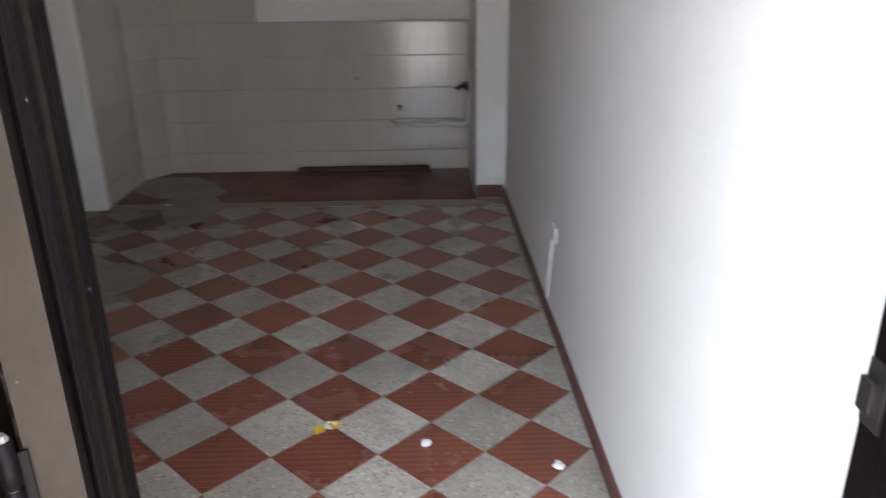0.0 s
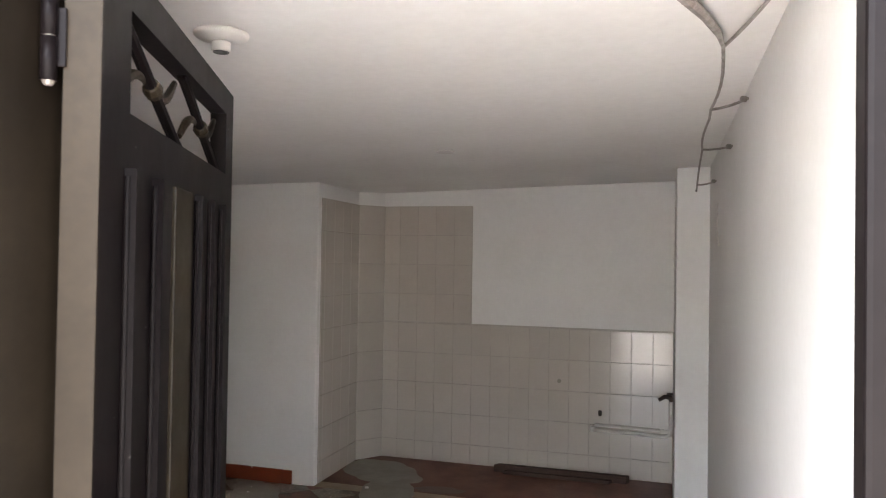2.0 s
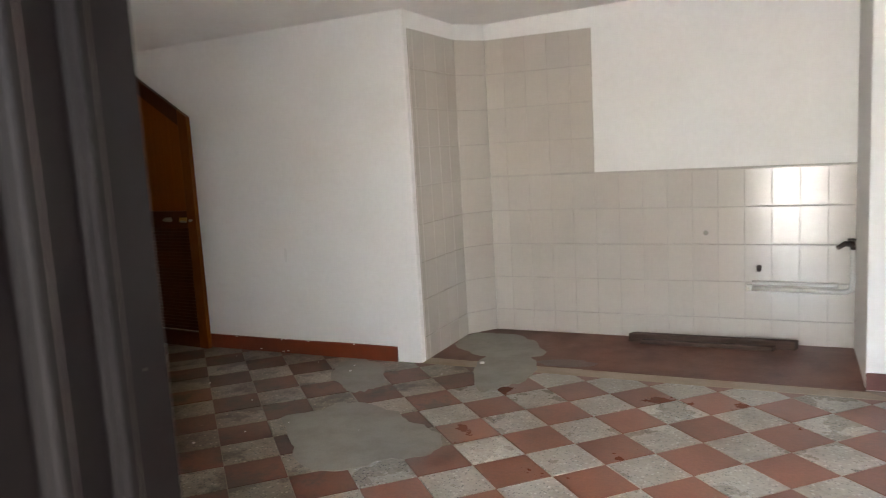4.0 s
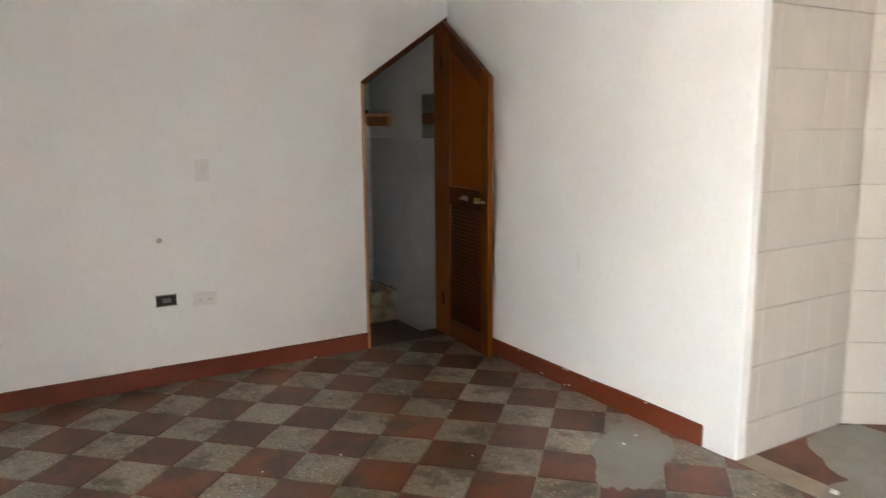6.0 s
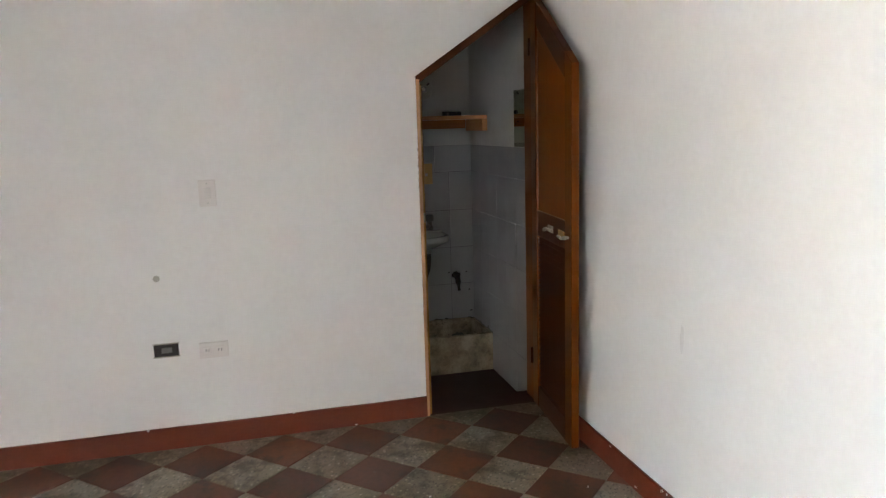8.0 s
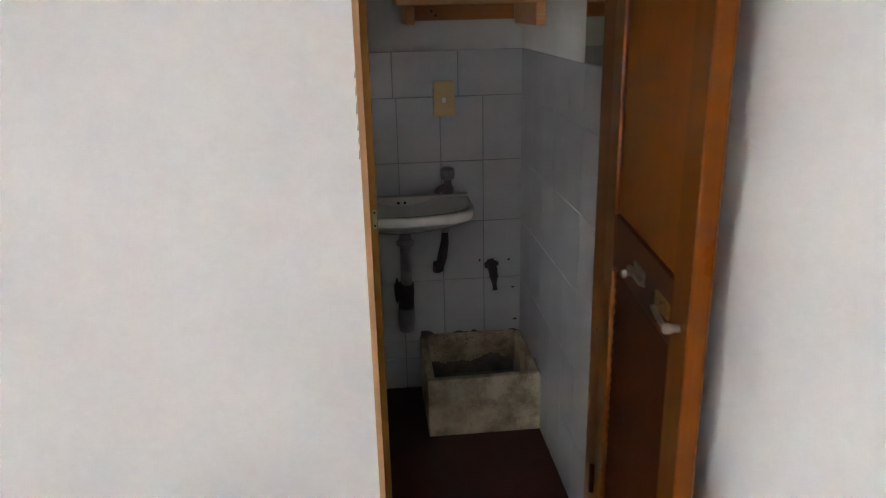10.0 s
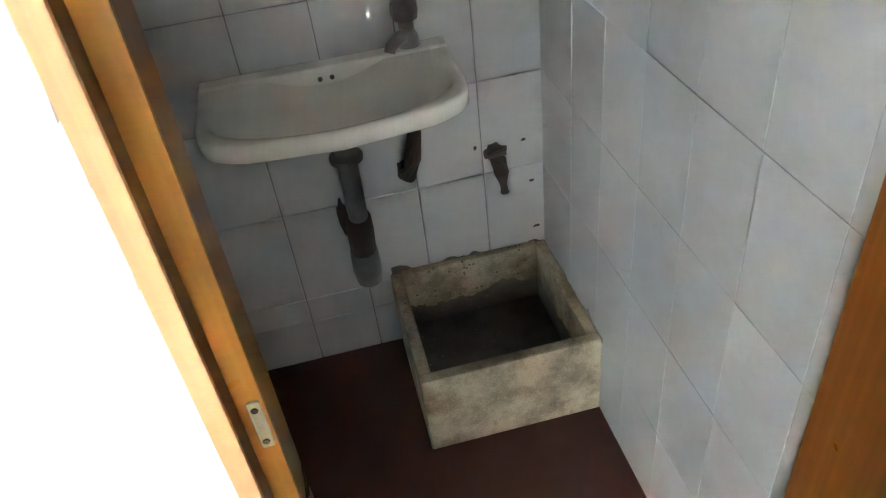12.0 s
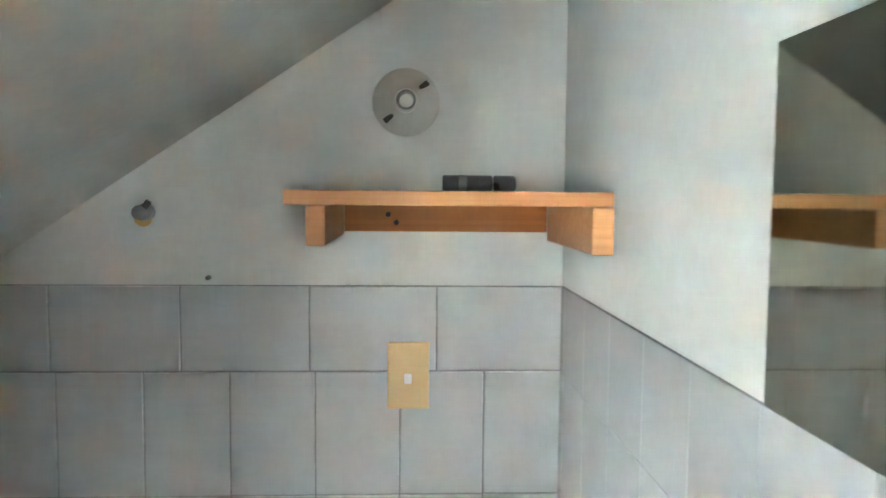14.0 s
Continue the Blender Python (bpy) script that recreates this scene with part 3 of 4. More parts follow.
def bath_door():
    h, f = Vector((-4.842, 6.325, 0)), Vector((-4.262, 6.270, 0))
    u = (f - h).normalized()
    W = (f - h).length
    d = thing("bath_door", "open orange wooden door, sloping top and louvred bottom", "door")
    d.matrix_world = Matrix.Translation(h) @ Matrix(((u.x, -u.y, 0, 0), (u.y, u.x, 0, 0), (0, 0, 1, 0), (0, 0, 0, 1)))
    T = 0.034          # local y from 0 (towards the room) to T
    top0, top1 = 1.998, 1.630
    k = (top1 - top0) / W

    def z(x):
        return top0 + k * x
    s = 0.085
    part("hinge_stile", prism([(0, 0.012), (s, 0.012), (s, z(s)), (0, z(0))], "y", 0, T, None, 0.003), LEAF, d)
    part("lock_stile", prism([(W - s, 0.012), (W, 0.012), (W, z(W)), (W - s, z(W - s))], "y", 0, T, None, 0.003), LEAF, d)
    part("top_rail", prism([(s, z(s) - 0.11), (W - s, z(W - s) - 0.11), (W - s, z(W - s)), (s, z(s))], "y", 0.001, T, None, 0.003), REDWOOD, d, "dark sloping top rail")
    part("middle_rail", box(s, W - s, 0.001, T, 0.87, 0.99, 0.003), REDWOOD, d, "dark lock rail")
    part("bottom_rail", box(s, W - s, 0.001, T, 0.012, 0.12, 0.003), REDWOOD, d)
    part("upper_panel", prism([(s, 0.99), (W - s, 0.99), (W - s, z(W - s) - 0.11), (s, z(s) - 0.11)], "y", 0.010, 0.024), PANEL, d, "bright orange plywood panel")
    zz = 0.135
    while zz < 0.86:
        part("louvre_slat", prism([(0.005, zz), (0.011, zz - 0.004), (0.031, zz + 0.020), (0.025, zz + 0.024)], "x", s, W - s), REDWOOD, d)
        zz += 0.0245
    for zb, zt in ((1.0, 1.9), (0.13, 0.86)):
        part("moulding", tube([(s + 0.004, 0.002, zb), (s + 0.004, 0.002, min(zt, z(s) - 0.12))], 0.006, 8), LEAF, d)
    for hz in (0.25, 1.75):
        part("hinge", tube([(-0.006, -0.004, hz - 0.04), (-0.006, -0.004, hz + 0.04)], 0.007, 10), REDWOOD, d)
    # slide bolt and lever
    b = thing("handle", "", "")
    b.parent = d
    part("bolt_plate", box(0.268, 0.338, -0.004, 0.001, 0.915, 0.945, 0.001), CHROME, b)
    part("bolt_rod", tube([(0.26, -0.010, 0.928), (0.35, -0.010, 0.928)], 0.006, 8), CHROME, b)
    part("bolt_knob", turned([(0.004, 0), (0.005, 0.012), (0.009, 0.016), (0.007, 0.024)], (0.295, -0.010, 0.928), (0, -1, 0), 10), CHROME, b)
    part("lever_plate", box(0.42, 0.495, -0.005, 0.0, 0.916, 0.944, 0.001), BRASS, b)
    part("lever", tube([(0.44, -0.012, 0.918), (0.50, -0.016, 0.916)], 0.006, 8), CHROME, b)
    part("knob", turned([(0.006, 0), (0.007, 0.012), (0.009, 0.016), (0.009, 0.024), (0.006, 0.028)], (0.545, 0.0, 0.925), (0, -1, 0), 12), CHROME, b, "worn round knob")
    return d


bath_door()

# ---- things on the walls and the ceiling of the room ----
def lampholder(at, axis, r, label, base=None):
    o = thing("lampholder", label, "lamp holder", at)
    part("base", turned([(r, 0), (r, 0.008), (r * 0.9, 0.014), (r * 0.5, 0.022), (r * 0.46, 0.024)], (0, 0, 0), axis, 28), base or PLATE, o, smooth=True)
    part("collar", turned([(r * 0.34, 0.02), (r * 0.35, 0.046), (r * 0.32, 0.05), (r * 0.29, 0.046), (r * 0.29, 0.03)], (0, 0, 0), axis, 24), base or PLATE, o, smooth=True)
    part("socket", turned([(r * 0.285, 0.024), (r * 0.285, 0.051), (r * 0.22, 0.049), (r * 0.20, 0.030), (r * 0.05, 0.028)], (0, 0, 0), axis, 20), PVCGREY, o, "dark metal screw socket")
    return o


lampholder((-1.378, 3.265, 2.180), (0, 0, -1), 0.07, "white bulbless lamp holder on the ceiling")
cap = thing("ceiling_cover", "small round white cover plate on the ceiling", "cover plate", (-1.387, 5.34, 2.180))
part("disc", turned([(0.05, 0), (0.05, 0.006), (0.042, 0.010)], (0, 0, 0), (0, 0, -1), 24), PLATE, cap)

# cable hung loosely below the ceiling with short ends into the wall
cable = thing("loose_cable", "loose painted cable looping under the ceiling", "cable")
_p = [(-0.40, 3.02, 2.205), (-0.30, 3.17, 2.20), (-0.232, 3.333, 2.19), (-0.184, 3.459, 2.188), (-0.145, 3.60, 2.186)] + arc((-0.128, 3.71, 2.185), (-0.113, 4.53, 2.18), (0.015, 0, -0.004), 6) + arc((-0.108, 4.7, 2.178), (-0.10, 5.43, 2.165), (-0.012, 0, -0.008), 5) + [(-0.10, 5.75, 2.12), (-0.10, 6.1, 2.025)]
part("run", tube(_p, [0.014, 0.014, 0.0135, 0.012, 0.009] + [0.005] * (len(_p) - 5), 8), WIRE, cable)
for (ax, ay, az), (bx, by, bz) in (((-0.128, 3.71, 2.185), (-0.04, 3.36, 2.21)), ((-0.113, 4.53, 2.18), (0.004, 4.345, 2.18)), ((-0.10, 5.43, 2.165), (0.004, 4.948, 2.107)), ((-0.10, 6.0, 2.05), (0.004, 5.958, 2.069))):
    part("branch", tube(arc((ax, ay, az), (bx, by, bz), (0, 0, -0.006), 6), 0.005, 8), WIRE, cable)
    part("joint", turned([(0.006, -0.012), (0.011, -0.008), (0.011, 0.008), (0.006, 0.012)], (bx - 0.02, by, bz - 0.004), (1, 0.3, 0), 10), CHROME, cable, "bare silvery joint")
stray = thing("wire_end", "short pale wire hanging on the white wall", "cable")
part("wire", tube(arc((-0.004, 5.77, 1.93), (-0.004, 5.65, 1.70), (-0.006, 0.02, 0), 6), 0.0035, 6), WHITEPVC, stray)


def socket_plate(at, normal, w, h, label, holes=True, cat="socket"):
    """A plate whose face looks along normal, an axis direction."""
    o = thing("wall_socket", label, cat, at)
    q = Vector((0, -1, 0)).rotation_difference(Vector(normal)).to_matrix().to_4x4()
    o.matrix_world = Matrix.Translation(at) @ q
    part("plate", box(-w / 2, w / 2, -0.008, 0.001, -h / 2, h / 2, 0.003), PLATE, o)
    if holes:
        for s in (-1, 1):
            part("outlet", box(s * w * 0.22 - 0.016, s * w * 0.22 + 0.016, -0.0095, -0.007, -h * 0.24, h * 0.24, 0.002), PLATE, o)
            for t in (-1, 1):
                part("slot", box(s * w * 0.22 + t * 0.006 - 0.0012, s * w * 0.22 + t * 0.006 + 0.0012, -0.0102, -0.009, -0.006, 0.006), DARK, o)
    return o


_s = socket_plate((xa(4.72), 4.804, 0.44), (1, 0, 0), 0.125, 0.072, "white double socket plate on the wall")
openbox = thing("socket_box", "open empty socket box in the wall", "socket box", (xa(4.53), 4.604, 0.457))
part("box", box(-0.03, 0.002, -0.052, 0.052, -0.028, 0.028, 0.002), DARK, openbox)
part("rim", box(0.0, 0.004, -0.056, 0.056, -0.032, -0.027, 0.001, box(0.0, 0.004, -0.056, 0.056, 0.027, 0.032, 0.001)), CEMENT, openbox)
part("terminal", box(0.001, 0.006, -0.02, 0.024, -0.012, 0.012, 0.002), PVCGREY, openbox)
wall_switch = thing("light_switch", "white plastic light switch on the white wall", "light switch", (xa(4.83), 4.83, 1.14))
part("plate", box(-0.001, 0.007, -0.036, 0.036, -0.058, 0.058, 0.003), PLATE, wall_switch)
part("rocker", box(0.006, 0.0095, -0.014, 0.014, -0.024, 0.024, 0.002), WHITEPVC, wall_switch, "glossy white rocker")
for dz in (-0.042, 0.042):
    part("screw", turned([(0.003, 0), (0.003, 0.001)], (0.007, 0, dz), (1, 0, 0), 8), STEEL, wall_switch)


def smear(ob, normal, w, h, seed):
    bm = bmesh.new()
    n = Vector(normal)
    u = Vector((0, 0, 1)).cross(n)
    vs = []
    for k in range(20):
        a = 2 * math.pi * k / 20
        q = 1 + 0.3 * noise.noise((math.cos(a) * 2 + seed, math.sin(a) * 2, seed))
        vs.append(bm.verts.new(u * (w * q * math.cos(a)) + Vector((0, 0, h * q * math.sin(a))) + n * 0.0015))
    c = bm.verts.new(n * 0.003)
    for k in range(20):
        bm.faces.new((c, vs[k], vs[(k + 1) % 20]))
    part("smear", bm, PAPER, ob)


_p2 = thing("filler_patch", "small white filler patch beside the bath door", "patch", (-3.60, YB, 0.67))
smear(_p2, (0, -1, 0), 0.012, 0.05, 5.2)
_p3 = thing("plaster_dent", "small grey dent in the white wall", "dent", (xa(4.5), 4.59, 0.78))
part("dent", turned([(0.014, 0), (0.009, 0.0012)], (0, 0, 0), (1, 0, 0), 14), AGED, _p3)
_s = socket_plate((XE, 4.60, 0.42), (-1, 0, 0), 0.075, 0.068, "white socket on the wall above the baseboard", False)
part("cord", tube([(-0.03, -0.004, -0.03), (-0.05, -0.006, -0.12), (-0.085, -0.006, -0.24), (-0.11, -0.006, -0.345)], 0.006, 8), WHITEPVC, _s, "white cable duct")
_s = socket_plate((-0.035, PY0, 0.09), (0, -1, 0), 0.06, 0.09, "dirty grey socket at the foot of the pillar")

# ---- kitchen recess ----
pipe = thing("water_pipe", "white plastic water pipe on the tiles", "pipe")
part("lower_run", tube([(-0.78, YD - 0.02, 0.355), (-0.255, YD - 0.02, 0.345), (-0.222, YD - 0.02, 0.36), (-0.213, YD - 0.02, 0.40), (-0.213, YD - 0.02, 0.60)], 0.016, 10), WHITEPVC, pipe, smooth=True)
part("upper_run", tube([(-0.76, YD - 0.02, 0.392), (-0.29, YD - 0.02, 0.386)], 0.012, 10), WHITEPVC, pipe, smooth=True)
part("elbow", turned([(0.015, -0.02), (0.018, -0.018), (0.018, 0.018), (0.015, 0.02)], (-0.775, YD - 0.02, 0.36), (0, 0, 1), 12), WHITEPVC, pipe)
part("tap", tube([(-0.213, YD - 0.02, 0.60), (-0.22, YD - 0.03, 0.635), (-0.26, YD - 0.06, 0.64), (-0.30, YD - 0.07, 0.615)], [0.014, 0.02, 0.016, 0.012], 10), BLACKRUST, pipe, "blackened tap")
part("tap_handle", box(-0.245, -0.20, YD - 0.05, YD - 0.03, 0.655, 0.668, 0.003), BLACKRUST, pipe)
stub1 = thing("pipe_stub", "short dark capped pipe end in the tiles", "pipe")
part("stub", tube([(-0.72, YD + 0.0, 0.47), (-0.72, YD - 0.03, 0.47), (-0.72, YD - 0.035, 0.50)], [0.012, 0.012, 0.014], 10), BLACKRUST, stub1)
drain = thing("drain_hole", "small dark hole in the tiles", "hole")
part("ring", turned([(0.016, 0), (0.016, 0.004), (0.010, 0.005)], (-1.03, YD - 0.006, 0.70), (0, -1, 0), 12), CEMENT, drain)
lath = thing("timber_lath", "old dark wooden plank lying along the tiled wall", "plank")
for x0, x1, y, z0, z1 in ((-1.50, -0.50, 7.18, 0.004, 0.058), (-1.42, -0.62, 7.135, 0.004, 0.03)):
    b = prism([(x0, y - 0.03), (x0 + 0.03, y + 0.025), (x1, y + 0.02), (x1 - 0.02, y - 0.03)], "z", z0, z1, None, 0.004)
    part("board", b, OLDWOOD, lath)

# ---- litter ----
wrap = thing("sweet_wrapper", "crumpled yellow wrapper on the floor tiles", "litter", (-0.885, 3.83, 0.006))
for i, (dx, dy, a) in enumerate(((-0.03, -0.005, 0.4), (0.012, 0.02, 1.4), (0.03, 0.03, 2.2))):
    bm = bmesh.new()
    g = [[bm.verts.new((dx + (p * math.cos(a) - q * math.sin(a)) * 0.011, dy + (p * math.sin(a) + q * math.cos(a)) * 0.014, 0.002 + 0.012 * abs(noise.noise((p * 0.9 + i, q * 0.8, i))))) for q in range(-1, 3)] for p in range(-1, 3)]
    for p in range(3):
        for q in range(3):
            bm.faces.new((g[p][q], g[p + 1][q], g[p + 1][q + 1], g[p][q + 1]))
    part("fold", bm, YELLOW if i != 1 else PAPER, wrap)


def crumb(x, y, r, seed):
    bm = bmesh.new()
    bmesh.ops.create_icosphere(bm, subdivisions=2, radius=r)
    for v in bm.verts:
        v.co *= 1 + 0.5 * noise.noise(v.co * (1.2 / r) + Vector((seed, 0, 0)))
        v.co.z = v.co.z * 0.5 + r * 0.4
        v.co += Vector((x, y, 0))
    return tagged(part("paper_scrap", bm, PAPER), "small white scrap of paper on the tiles", "litter", "scraps on the floor")


crumb(-0.553, 3.75, 0.017, 1)
crumb(-0.139, 3.615, 0.018, 2)
crumb(-2.25, 6.45, 0.016, 3)
crumb(-2.98, 6.1, 0.008, 4)
crumb(-3.1, 4.9, 0.007, 5)
for k in range(14):
    crumb(chips.uniform(-4.6, -2.3), chips.uniform(4.4, 6.25), chips.uniform(0.003, 0.006), 10 + k)

# ---- bathroom ----
def basin():
    s = thing("wash_basin", "cream porcelain wall-hung wash basin", "basin")
    y0, y1, zr = 5.648, 6.155, 0.745
    yc, hw = (y0 + y1) / 2, (y1 - y0) / 2
    N = 40

    def outline(sx, sy, off):
        """Half-round front and straight back; angle runs round the plan."""
        pts = []
        for k in range(N):
            a = 2 * math.pi * k / N
            c, sn = math.cos(a), math.sin(a)
            px = math.copysign(abs(c) ** 0.22, c)
            py = math.copysign(abs(sn) ** 0.22, sn)
            front = 0.238 + 0.052 * (1 - min(1, abs(py)) ** 2.4)
            x = (px * front if px > 0 else px * 0.03) * sx + off
            pts.append((XS + 0.036 + x, yc + py * hw * sy))
        return pts
    bm = bmesh.new()
    rings = []
    for sx, sy, off, z in ((0.45, 0.35, 0.0, zr - 0.105), (0.7, 0.75, 0.0, zr - 0.075), (0.975, 0.985, 0, zr - 0.036), (1.0, 1.0, 0, zr - 0.030), (1.0, 1.0, 0, zr - 0.007), (0.985, 0.99, 0, zr - 0.001), (0.96, 0.97, 0, zr)):
        rings.append([bm.verts.new((x, y, z)) for x, y in outline(sx, sy, off)])
    # bowl: ellipse rings
    for rx, ry, z in ((0.134, 0.238, zr - 0.001), (0.128, 0.230, zr - 0.010), (0.108, 0.195, zr - 0.05), (0.07, 0.12, zr - 0.08), (0.02, 0.02, zr - 0.09)):
        ring = []
        for k in range(N):
            a = 2 * math.pi * k / N
            ring.append(bm.verts.new((XS + 0.168 + rx * math.copysign(abs(math.cos(a)) ** 0.85, math.cos(a)), yc + 0.0 + ry * math.sin(a), z)))
        rings.append(ring)
    for a, b in zip(rings, rings[1:]):
        for k in range(N):
            bm.faces.new((a[k], a[(k + 1) % N], b[(k + 1) % N], b[k]))
    bm.faces.new(rings[0])
    bm.faces.new(rings[-1])
    part("bowl", bm, PORCELAIN, s, smooth=True)
    ledge = box(XS + 0.007, XS + 0.05, y0 + 0.006, y1, zr - 0.05, zr + 0.006, 0.006)
    part("back_ledge", ledge, PORCELAIN, s)
    for dy in (-0.012, 0.012):
        part("overflow_hole", turned([(0.005, 0), (0.005, 0.004)], (XS + 0.060, yc + dy, zr - 0.014), (1, 0, 0.5), 10), DARK, s)
    part("drain", turned([(0.022, 0), (0.022, 0.004), (0.014, 0.005)], (XS + 0.175, yc, zr - 0.092), (0, 0, 1), 16), CHROME, s, "worn chrome drain ring")
    return s


basin()
tap = thing("basin_tap", "scaled grey metal tap on the basin ledge", "tap")
part("body", turned([(0.024, 0), (0.022, 0.02), (0.016, 0.03), (0.015, 0.05)], (XS + 0.035, 6.078, 0.757), (0, 0, 1), 16), SCALED, tap, smooth=True)
part("spout", tube([(XS + 0.035, 6.078, 0.780), (XS + 0.062, 6.052, 0.782), (XS + 0.078, 6.036, 0.776), (XS + 0.082, 6.032, 0.766)], [0.016, 0.014, 0.012, 0.011], 10), SCALED, tap, smooth=True)
part("knob", turned([(0.012, 0.05), (0.025, 0.055), (0.028, 0.07), (0.027, 0.088), (0.018, 0.096)], (XS + 0.035, 6.078, 0.757), (0, 0, 1), 12), PVCGREY, tap, "dirty grey knob")
trap = thing("drain_pipe", "grey plastic drain pipe below the basin", "pipe")
part("tailpiece", tube([(XS + 0.17, 5.905, 0.64), (XS + 0.165, 5.905, 0.60), (XS + 0.13, 5.905, 0.42)], 0.021, 12), PVCGREY, trap, smooth=True)
part("flange", turned([(0.034, 0), (0.034, 0.01), (0.026, 0.016)], (XS + 0.17, 5.905, 0.605), (0, 0, 1), 16), PVCGREY, trap)
part("coupling", tube([(XS + 0.133, 5.905, 0.44), (XS + 0.125, 5.903, 0.40), (XS + 0.11, 5.902, 0.33)], [0.027, 0.031, 0.029], 12), BLACKRUST, trap, "blackened coupling", smooth=True)
part("elbow", tube([(XS + 0.11, 5.902, 0.335), (XS + 0.10, 5.902, 0.27), (XS + 0.095, 5.902, 0.235)], [0.031, 0.034, 0.030], 12), PVCGREY, trap, smooth=True)
part("wall_outlet", tube([(XS + 0.10, 5.902, 0.26), (XS - 0.01, 5.902, 0.25)], 0.025, 10), PVCGREY, trap)
hose = thing("supply_hose", "black tape-wrapped water hose below the basin", "hose")
part("hose", tube([(XS + 0.06, 6.062, 0.62), (XS + 0.06, 6.06, 0.57), (XS + 0.055, 6.05, 0.51), (XS + 0.04, 6.038, 0.455), (XS + 0.0, 6.03, 0.44)], [0.013, 0.016, 0.02, 0.017, 0.016], 10), BLACKRUST, hose)
part("ferrule", turned([(0.015, 0), (0.018, 0.01), (0.015, 0.024)], (XS + 0.06, 6.062, 0.61), (0, 0, 1), 10), CHROME, hose)
stop = thing("stop_valve", "rusty black stop valve in the tiles", "valve")
part("valve", tube([(XS - 0.005, 6.25, 0.44), (XS + 0.03, 6.25, 0.44), (XS + 0.04, 6.253, 0.41), (XS + 0.04, 6.258, 0.355)], [0.014, 0.019, 0.018, 0.011], 10), BLACKRUST, stop)
part("handle", tube([(XS + 0.03, 6.225, 0.455), (XS + 0.035, 6.268, 0.462)], 0.008, 8), BLACKRUST, stop)

stains = thing("mould_stain", "black mould and rust stains on the white tiles", "stain")
for sy, sz, sw, sh, seed in ((6.248, 0.452, 0.026, 0.020, 2.4), (6.318, 0.467, 0.006, 0.004, 5.0), (6.202, 0.470, 0.004, 0.006, 7.7), (6.335, 0.35, 0.007, 0.004, 1.1), (6.345, 0.21, 0.010, 0.004, 8.3), (5.872, 0.36, 0.012, 0.045, 3.6), (6.03, 0.46, 0.014, 0.02, 9.4)):
    spot = bmesh.new()
    rim = [spot.verts.new((XS + 0.0075, sy + sw * q * math.cos(a), sz + sh * q * math.sin(a))) for a, q in ((2 * math.pi * k / 18, 1 + 0.55 * noise.noise((math.cos(2 * math.pi * k / 18) * 2.4 + seed, math.sin(2 * math.pi * k / 18) * 2.4, seed))) for k in range(18))]
    spot.faces.new(rim)
    part("spot", spot, BLACKRUST, stains)

trough = thing("concrete_trough", "low stained concrete trough in the corner, black mould inside", "trough")
_x0, _x1, _y0, _y1, _h, _t = XS + 0.002, -5.603, 5.955, YB - 0.004, 0.158, 0.028
part("front_wall", box(_x1 - _t, _x1, _y0, _y1, -0.075, _h, 0.006), TROUGH, trough)
part("side_wall", box(_x0, _x1 - _t, _y0, _y0 + _t, -0.075, _h, 0.005), TROUGH, trough)
part("side_wall", box(_x0, _x1 - _t, _y1 - _t, _y1, -0.075, _h, 0.005), TROUGH, trough)
part("back_wall", box(_x0, _x0 + _t * 0.8, _y0 + _t, _y1 - _t, -0.075, _h + 0.006, 0.005), TROUGH, trough)
part("bottom", box(_x0 + 0.02, _x1 - _t + 0.002, _y0 + _t - 0.002, _y1 - _t + 0.002, -0.075, -0.01), TROUGHIN, trough, "black mouldy bottom")


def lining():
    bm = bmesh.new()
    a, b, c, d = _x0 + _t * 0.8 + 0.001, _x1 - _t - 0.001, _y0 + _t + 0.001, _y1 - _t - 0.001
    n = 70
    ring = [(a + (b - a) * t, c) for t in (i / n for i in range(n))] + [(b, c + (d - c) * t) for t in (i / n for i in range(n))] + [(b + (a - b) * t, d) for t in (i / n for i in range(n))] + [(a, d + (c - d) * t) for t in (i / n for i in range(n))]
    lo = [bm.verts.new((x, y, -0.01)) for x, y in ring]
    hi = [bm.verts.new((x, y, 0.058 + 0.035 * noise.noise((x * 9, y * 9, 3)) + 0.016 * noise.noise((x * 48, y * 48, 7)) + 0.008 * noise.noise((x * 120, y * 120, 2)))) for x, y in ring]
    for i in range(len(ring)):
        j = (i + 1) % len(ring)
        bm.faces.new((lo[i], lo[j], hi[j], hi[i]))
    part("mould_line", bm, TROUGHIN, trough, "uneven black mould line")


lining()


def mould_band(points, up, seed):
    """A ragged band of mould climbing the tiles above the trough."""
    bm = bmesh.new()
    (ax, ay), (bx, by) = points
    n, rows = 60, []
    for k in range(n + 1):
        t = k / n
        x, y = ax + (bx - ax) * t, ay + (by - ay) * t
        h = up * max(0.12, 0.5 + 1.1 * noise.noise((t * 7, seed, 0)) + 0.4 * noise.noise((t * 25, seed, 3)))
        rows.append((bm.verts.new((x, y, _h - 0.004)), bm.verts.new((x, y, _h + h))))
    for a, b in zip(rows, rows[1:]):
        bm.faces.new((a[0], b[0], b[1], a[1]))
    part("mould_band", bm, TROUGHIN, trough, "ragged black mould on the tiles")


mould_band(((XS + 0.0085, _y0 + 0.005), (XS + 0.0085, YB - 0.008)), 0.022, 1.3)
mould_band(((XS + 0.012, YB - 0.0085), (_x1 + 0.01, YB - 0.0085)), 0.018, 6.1)

